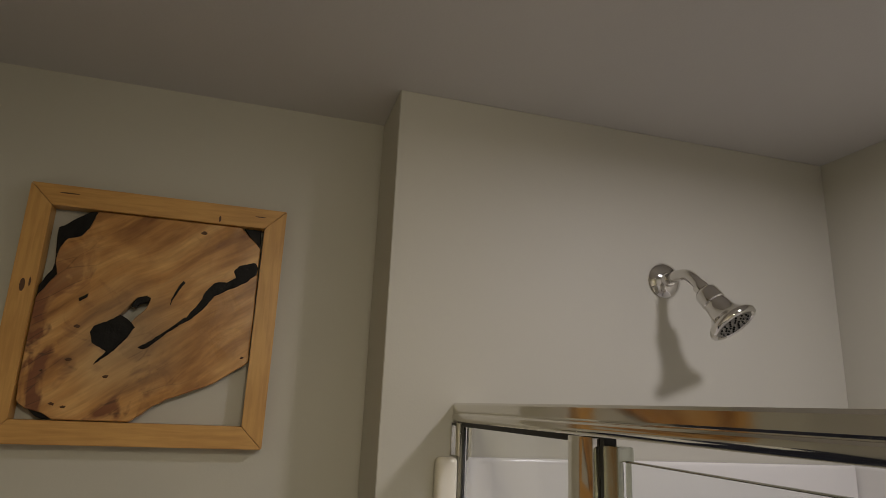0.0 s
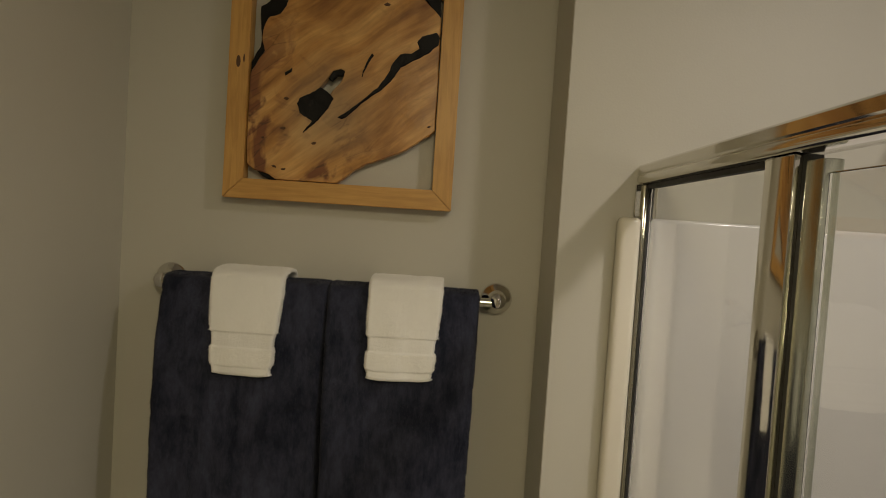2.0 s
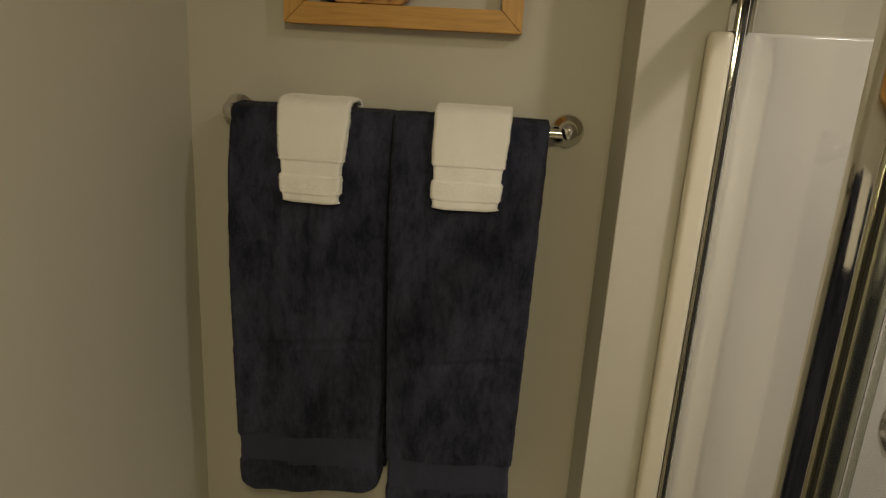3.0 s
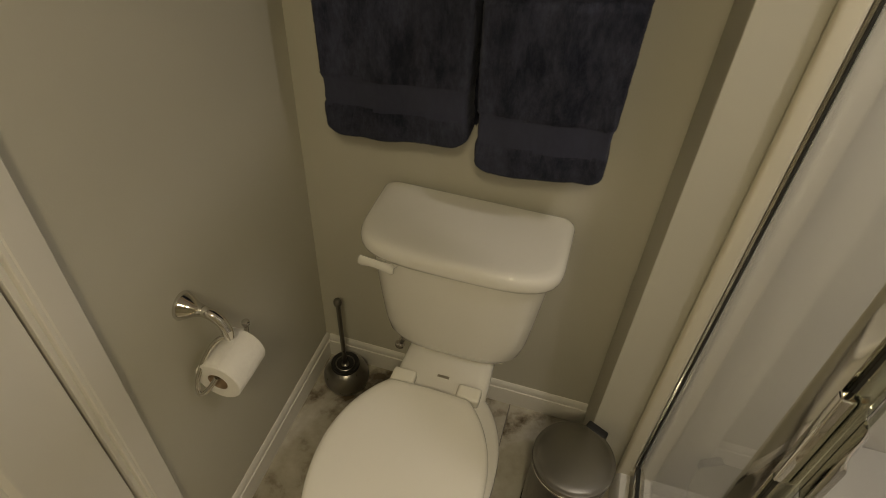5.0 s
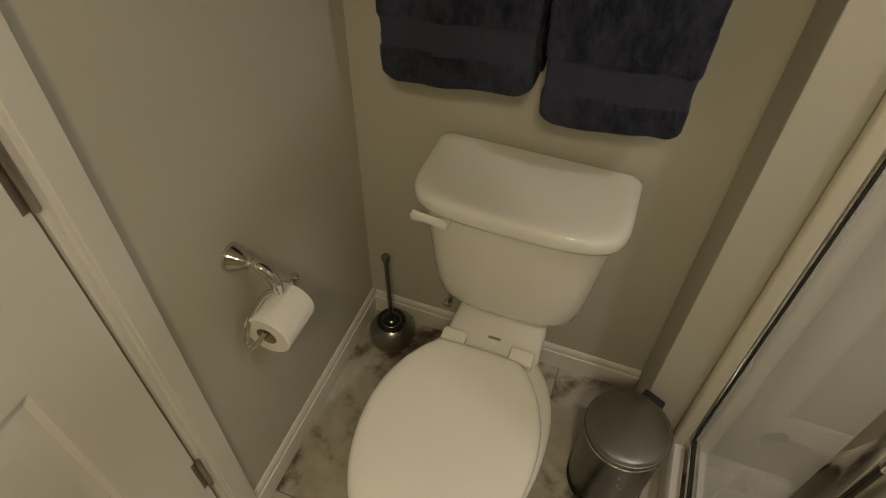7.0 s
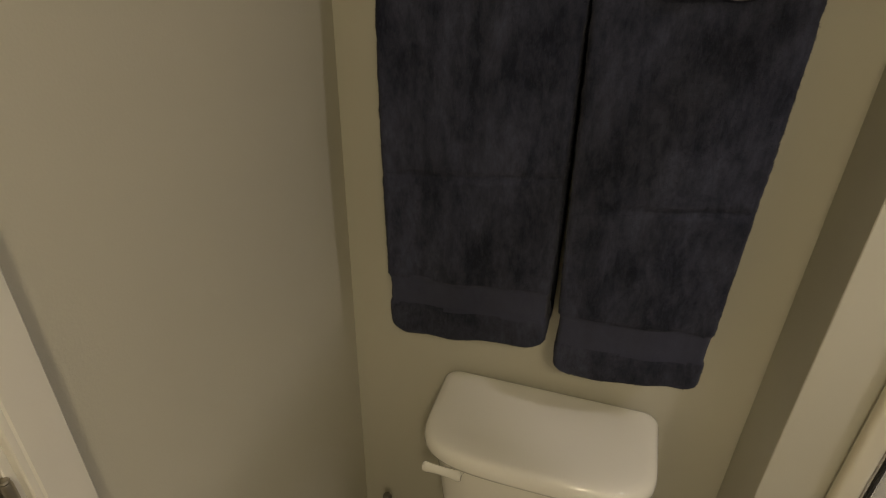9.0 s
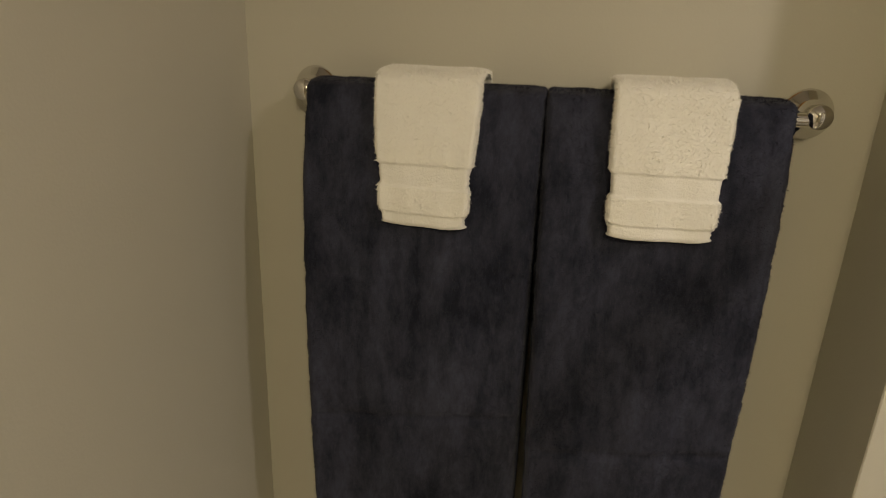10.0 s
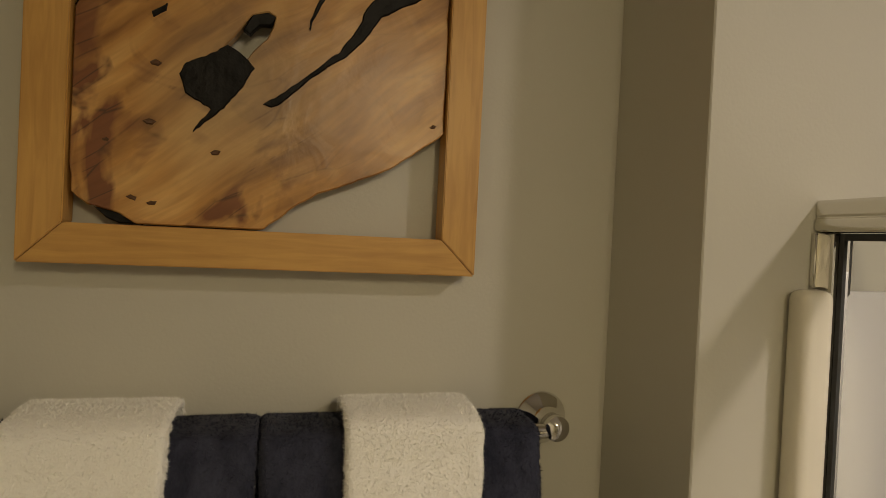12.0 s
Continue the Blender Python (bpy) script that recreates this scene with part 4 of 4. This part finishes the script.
def nap(cloth, parent, mat, count, length, seed):
    """Short loops of the pile, standing off the cloth's outer side and its edges."""
    me = cloth.data
    rng = np.random.default_rng(seed)
    polys = [p for p in me.polygons if p.material_index == 0 and len(p.vertices) == 4]
    co = np.array([v.co for v in me.vertices])
    quads = np.array([tuple(p.vertices) for p in polys])
    normals = np.array([tuple(p.normal) for p in polys])
    areas = np.array([p.area for p in polys])
    k = rng.choice(len(polys), count, p=areas / areas.sum())
    a, d = rng.random((count, 1)), rng.random((count, 1))
    c = co[quads[k]]
    q = c[:, 0] + (c[:, 1] - c[:, 0]) * a + (c[:, 3] - c[:, 0]) * d
    n = normals[k] * 0.8 + rng.normal(0, 0.5, (count, 3)) + np.array((0, 0, -0.3))
    n /= np.linalg.norm(n, axis=1, keepdims=True)
    side = np.cross(n, rng.normal(0, 1, (count, 3)))
    side *= 0.00055 / np.linalg.norm(side, axis=1, keepdims=True)
    tip = q + n * length * (0.5 + 0.7 * rng.random((count, 1)))
    q = q - n * 0.0003
    verts = np.stack([q - side, q + side, tip], axis=1).reshape(-1, 3)
    m = bpy.data.meshes.new("nap")
    m.from_pydata(verts.tolist(), [], np.arange(3 * count).reshape(-1, 3).tolist())
    m.materials.append(mat)
    ob = new("nap", m)
    ob.parent = parent
    ob.matrix_parent_inverse = root_matrix(parent).inverted()
    return tagged(ob, kind="stuff")


def bath_towel(x0, x1, bx0, bx1, foot, seed, group, label):
    t = thing("bath_towel", ((x0 + x1) / 2, BAR_Y, BAR_Z + 0.01), label, "towel", group)
    ob = part("cloth", hang("cloth", x0, x1, bx0, bx1, 0.026, 0.092, foot, foot + 0.012, seed, folds=((0.575, 0.0045), (0.30, 0.002)), nx=64, nz=190, step=((0.064, 0.122, 0.0022),), sag=0.012, edge_round=0.008, corner=0.020), NAVY, t, angle=70)
    ob.data.materials.append(NAVY_BAND)
    for p in ob.data.polygons:
        c = p.center
        u = (c.x - bx0) / (bx1 - bx0)
        h = c.z - foot + 0.012 * (0.5 - u) * 0.9
        if c.y < BAR_Y - 0.02 and 0.064 < h < 0.122:
            p.material_index = 1
    nap(ob, t, NAVY, 170000, 0.0030, seed)
    return t


bath_towel(0.119, 0.4085, 0.138, 0.411, 0.902, 3, "navy bath towels", "navy blue terry bath towel folded over the bar")
bath_towel(0.4105, 0.676, 0.4315, 0.662, 0.884, 8, "navy bath towels", "navy blue terry bath towel hanging slightly lower")


def hand_towel(x0, x1, bx0, bx1, foot, seed, label):
    t = thing("hand_towel", ((x0 + x1) / 2, BAR_Y, BAR_Z + 0.045), label, "towel", "white hand towels")
    ob = part("cloth", hang("cloth", x0, x1, bx0, bx1, 0.0955, 0.110, foot, foot + 0.02, seed, folds=((0.985, 0.0),), nx=60, nz=150, step=((0.0, 0.017, 0.0020), (0.046, 0.073, 0.0020)), sag=0.0012, edge_round=0.006, rag=0.0022, rise=0.36, wave=0.35), WHITE_TERRY, t, angle=75)
    ob.data.materials.append(WHITE_BAND)
    for p in ob.data.polygons:
        h = p.center.z - foot
        if p.center.y < BAR_Y - 0.03 and (0.046 < h < 0.074 or h < 0.017):
            p.material_index = 1
    nap(ob, t, WHITE_TERRY, 32000, 0.0030, seed)
    return t


hand_towel(0.211, 0.337, 0.226, 0.331, 1.482, 5, "white terry hand towel laid over a navy towel")
hand_towel(0.484, 0.611, 0.488, 0.603, 1.490, 9, "white terry hand towel laid over the second navy towel")


# ---- the framed slab ----
PX0, PX1, PZ0, PZ1, RAIL = 0.197, 0.616, 1.7835, 2.2055, 0.0365


def framed_slab():
    fr = thing("wood_art", ((PX0 + PX1) / 2, -0.015, PZ0), "square pine frame around a live-edge burl wood slab", "wall art")
    y0, y1 = -0.033, -0.004
    a, b, c, d = (PX0, PZ0), (PX1, PZ0), (PX1, PZ1), (PX0, PZ1)
    g = 0.0004
    ai, bi, ci, di = (PX0 + RAIL, PZ0 + RAIL), (PX1 - RAIL, PZ0 + RAIL), (PX1 - RAIL, PZ1 - RAIL), (PX0 + RAIL, PZ1 - RAIL)
    part("bottom_rail", prism([(a[0] + g, a[1]), (b[0] - g, b[1]), (bi[0] - g, bi[1]), (ai[0] + g, ai[1])], y0, y1, bevel=0.0011), PINE_H, fr, "pale pine rail with mitred ends")
    part("top_rail", prism([(d[0] + g, d[1]), (di[0] + g, di[1]), (ci[0] - g, ci[1]), (c[0] - g, c[1])], y0, y1, bevel=0.0011), PINE_H, fr, "pale pine rail with mitred ends")
    part("side_rail", prism([(a[0], a[1] + g), (ai[0], ai[1] + g), (di[0], di[1] - g), (d[0], d[1] - g)], y0, y1, bevel=0.0011), PINE_V, fr, "pale pine rail with mitred ends")
    part("side_rail", prism([(b[0], b[1] + g), (c[0], c[1] - g), (ci[0], ci[1] - g), (bi[0], bi[1] + g)], y0, y1, bevel=0.0011), PINE_V, fr, "pale pine rail with mitred ends")
    for x, z, w, h in ((PX0 + 0.018, 2.03, 0.004, 0.011), (PX0 + 0.028, 2.036, 0.0015, 0.008), (PX1 - 0.115, PZ1 - 0.028, 0.002, 0.006), (PX0 + 0.06, PZ1 - 0.014, 0.016, 0.0012), (PX1 - 0.045, PZ1 - 0.016, 0.010, 0.001)):
        part("knot", prism([(x + w * math.cos(k * math.tau / 10), z + h * math.sin(k * math.tau / 10)) for k in range(10)], y0 - 0.0003, y0 + 0.001), KNOT, fr, "dark knot in the pine")
    ix0, ix1, iz0, iz1 = ai[0], bi[0], ai[1], ci[1]
    W, H = ix1 - ix0, iz1 - iz0

    def at(u, v):
        return (ix0 + u * W, iz1 - v * H)

    def wavy(uv, closed=True, amp=0.006, n=7, seed=0.0, keep=0.004):
        out = []
        m = len(uv)
        for i in range(m if closed else m - 1):
            p1, p2 = uv[i], uv[(i + 1) % m]
            for k in range(n):
                t = k / n
                # angular, with a ragged live edge
                e = t * t * (3 - 2 * t) * 0.3 + t * 0.7
                u, v = p1[0] + (p2[0] - p1[0]) * e, p1[1] + (p2[1] - p1[1]) * e
                j = amp * (noise.noise(Vector((u * 18, v * 18, seed))) + 0.5 * noise.noise(Vector((u * 55, v * 55, seed))))
                u, v = u + j, v + amp * (noise.noise(Vector((u * 18 + 7, v * 18, seed + 3))) + 0.5 * noise.noise(Vector((u * 55 + 7, v * 55, seed + 3))))
                out.append((min(max(u, keep), 1 - keep), min(max(v, keep), 1 - keep)))
        return out

    edge = [(0.201, 0), (0.55, 0), (0.883, 0), (0.99, 0.109), (0.996, 0.395), (0.996, 0.688), (0.929, 0.742), (0.848, 0.799), (0.75, 0.845), (0.64, 0.885), (0.559, 0.94), (0.484, 1.0), (0.305, 1.0), (0.175, 1.0), (0.129, 0.971), (0.053, 0.951), (0.013, 0.92), (0, 0.837), (0, 0.736), (0, 0.59), (0, 0.453), (0.045, 0.381), (0.074, 0.332), (0.056, 0.261), (0.065, 0.201), (0.094, 0.155), (0.146, 0.135), (0.175, 0.095), (0.192, 0.043)]
    outline = wavy(edge, amp=0.005, n=6)
    hole = wavy([(0.374, 0.505), (0.409, 0.456), (0.441, 0.415), (0.481, 0.401), (0.501, 0.41), (0.496, 0.441), (0.478, 0.473), (0.447, 0.51), (0.429, 0.535), (0.40, 0.53)], amp=0.003)
    slab = slab_mesh([at(u, v) for u, v in outline], -0.026, -0.009, rough=0.0, hole=[at(u, v) for u, v in hole])
    me_slab = part("slab", slab, SLAB, fr, "waxed burl slab with a live edge", smooth=False)
    centre = Vector(((ix0 + ix1) / 2, 0, (iz0 + iz1) / 2))
    me_slab.data.transform(Matrix.Translation(-centre))
    me_slab.matrix_basis = Matrix.Translation(centre)

    def chunk(uv, y, depth, seed, amp=0.016, label="blackened bark inclusion or shaded corner gap", mat=BARK_AND_GAP):
        o = wavy(uv, amp=amp, seed=seed, n=6)
        bm = slab_mesh([at(u, v) for u, v in o], y, y + depth, rough=0.0008)
        part("bark_or_gap" if mat is BARK_AND_GAP else "knot", bm, mat, fr, label, smooth=False)

    chunk([(0.205, 0.0), (0.158, 0.009), (0.103, 0.052), (0.039, 0.103), (0.042, 0.172), (0.053, 0.261), (0.048, 0.307), (0.025, 0.347), (0.0, 0.393), (0.0, 0.447), (0.045, 0.395), (0.084, 0.341), (0.070, 0.266), (0.078, 0.206), (0.108, 0.165), (0.158, 0.145), (0.193, 0.1), (0.215, 0.043)], -0.022, 0.012, 1, 0.005)
    chunk([(0.262, 0.593), (0.276, 0.559), (0.322, 0.542), (0.342, 0.527), (0.38, 0.501), (0.415, 0.521), (0.452, 0.556), (0.438, 0.59), (0.423, 0.616), (0.403, 0.642), (0.371, 0.679), (0.334, 0.711), (0.299, 0.745), (0.316, 0.711), (0.342, 0.682), (0.311, 0.659), (0.279, 0.639)], -0.0280, 0.005, 2, 0.007)
    chunk([(0.897, 0.206), (0.973, 0.186), (0.993, 0.209), (0.984, 0.246), (0.955, 0.266), (0.941, 0.295), (0.9, 0.318), (0.851, 0.341), (0.793, 0.375), (0.77, 0.418), (0.744, 0.45), (0.704, 0.493), (0.649, 0.533), (0.597, 0.579), (0.542, 0.63), (0.501, 0.659), (0.478, 0.653), (0.522, 0.619), (0.568, 0.585), (0.62, 0.536), (0.675, 0.49), (0.712, 0.441), (0.738, 0.393), (0.756, 0.35), (0.788, 0.309), (0.845, 0.298), (0.886, 0.272), (0.874, 0.241)], -0.0280, 0.005, 3, 0.006)
    chunk([(0.418, 0.453), (0.441, 0.413), (0.481, 0.398), (0.507, 0.41), (0.49, 0.433), (0.461, 0.438), (0.435, 0.464)], -0.0255, 0.010, 4, 0.003)
    chunk([(0.64, 0.309), (0.649, 0.321), (0.623, 0.367), (0.603, 0.413), (0.597, 0.438), (0.597, 0.407), (0.611, 0.361)], -0.0276, 0.004, 5, 0.003)
    chunk([(0.186, 0.438), (0.227, 0.41), (0.224, 0.43), (0.192, 0.453)], -0.0276, 0.004, 6, 0.003)
    chunk([(0.062, 0.955), (0.111, 0.955), (0.149, 0.975), (0.19, 1.0), (0.132, 1.0), (0.094, 0.982)], -0.022, 0.010, 7, 0.003)
    # no bark here: shade in the top right gap, set in as a dark piece
    chunk([(0.94, 0.0), (0.985, 0.0), (0.99, 0.10), (0.965, 0.085), (0.90, 0.005)], -0.020, 0.008, 8, 0.002)
    for k, (u, v) in enumerate(((0.088, 0.782), (0.189, 0.728), (0.155, 0.928), (0.205, 0.935), (0.962, 0.672), (0.704, 0.056), (0.201, 0.572), (0.357, 0.794))):
        s = 0.010 + 0.008 * ((k * 7) % 4) / 4
        chunk([(u - s, v), (u, v - s * 0.6), (u + s * 1.1, v - s * 0.2), (u + s * 0.6, v + s * 0.6), (u - s * 0.4, v + s * 0.5)], -0.0276, 0.004, 20 + k, 0.006, "small dark knot", KNOT)
    return fr


def slab_mesh(outline, y_front, y_back, rough=0.0006, hole=()):
    """A plate cut to an outline in the wall's plane, with an eased rim and, if given, a hole through it."""
    bm = bmesh.new()
    front, back = [], []
    for k, loop in enumerate((outline, hole)):
        if not loop:
            continue
        m = len(loop)
        area = sum(loop[i][0] * loop[(i + 1) % m][1] - loop[(i + 1) % m][0] * loop[i][1] for i in range(m))
        sgn = (1 if area > 0 else -1) * (1 if k == 0 else -1)
        f = [bm.verts.new((x, y_front + 0.0014, z)) for x, z in loop]
        b = [bm.verts.new((x, y_back, z)) for x, z in loop]
        g = []
        for i, (x, z) in enumerate(loop):
            t = Vector((loop[(i + 1) % m][0] - loop[i - 1][0], loop[(i + 1) % m][1] - loop[i - 1][1]))
            n = Vector((-t.y, t.x)).normalized() * sgn * 0.0012 if t.length > 1e-9 else Vector((0, 0))
            g.append(bm.verts.new((x + n.x, y_front + rough * noise.noise(Vector((x * 60, z * 60, 1))), z + n.y)))
        for i in range(m):
            j = (i + 1) % m
            bm.faces.new((f[i], f[j], b[j], b[i]))
            bm.faces.new((f[i], f[j], g[j], g[i]))
            front.append(bm.edges.get((g[i], g[j])))
            back.append(bm.edges.get((b[i], b[j])))
    bmesh.ops.triangle_fill(bm, edges=front, use_beauty=True)
    bmesh.ops.triangle_fill(bm, edges=back, use_beauty=True)
    return bm


framed_slab()


# ---- the shower downlight, and an assumed ceiling lamp added out of view ----
def downlight(place):
    d = thing("ceiling_downlight", place, "round recessed ceiling downlight with a white trim", "ceiling light", "ceiling downlights")
    x, y, _ = place
    part("trim_ring", lathe([(0.085, 0), (0.085, -0.003), (0.078, -0.008), (0.066, -0.006), (0.062, 0.0)], (x, y, CEIL - 0.0005), steps=48), TRIM, d)


downlight((SHOWER_LAMP[0], SHOWER_LAMP[1], CEIL))
# unseen fixture, made up to carry the fill lights
def assumed_ceiling_lamp(place):
    x, y, _ = place
    d = thing("assumed_ceiling_lamp", (x, y, CEIL), "assumed round flush ceiling lamp with a white rim, out of view", "ceiling light")
    part("rim", lathe([(0.0, 0), (0.15, 0), (0.15, -0.012), (0.144, -0.020), (0.12, -0.022), (0.0, -0.022)], (x, y, CEIL - 0.0005), steps=56), TRIM, d)
    part("lamp_holder", lathe([(0.022, -0.022), (0.022, -0.040), (0.018, -0.046), (0.0, -0.046)], (x, y, CEIL - 0.0005), steps=24), TRIM, d)


assumed_ceiling_lamp(ROOM_FILL)


# ---- floor tiles ----
def tiles():
    size, gap = 0.606, 0.0025
    x0, y0 = 0.580 - 2 * size, -0.601 + size
    for i in range(5):
        for j in range(8):
            xa, xb = max(x0 + i * size, 0.0), min(x0 + (i + 1) * size, RIGHT)
            yb, ya = min(y0 - j * size, 0.0), max(y0 - (j + 1) * size, FRONT)
            if xb - xa < 0.02 or yb - ya < 0.02:
                continue
            part("tile", box((xa + gap / 2, ya + gap / 2, -0.0028), (xb - gap / 2, yb - gap / 2, 0.0), 0.0008, 1), MARBLE, floor, smooth=False)


tiles()
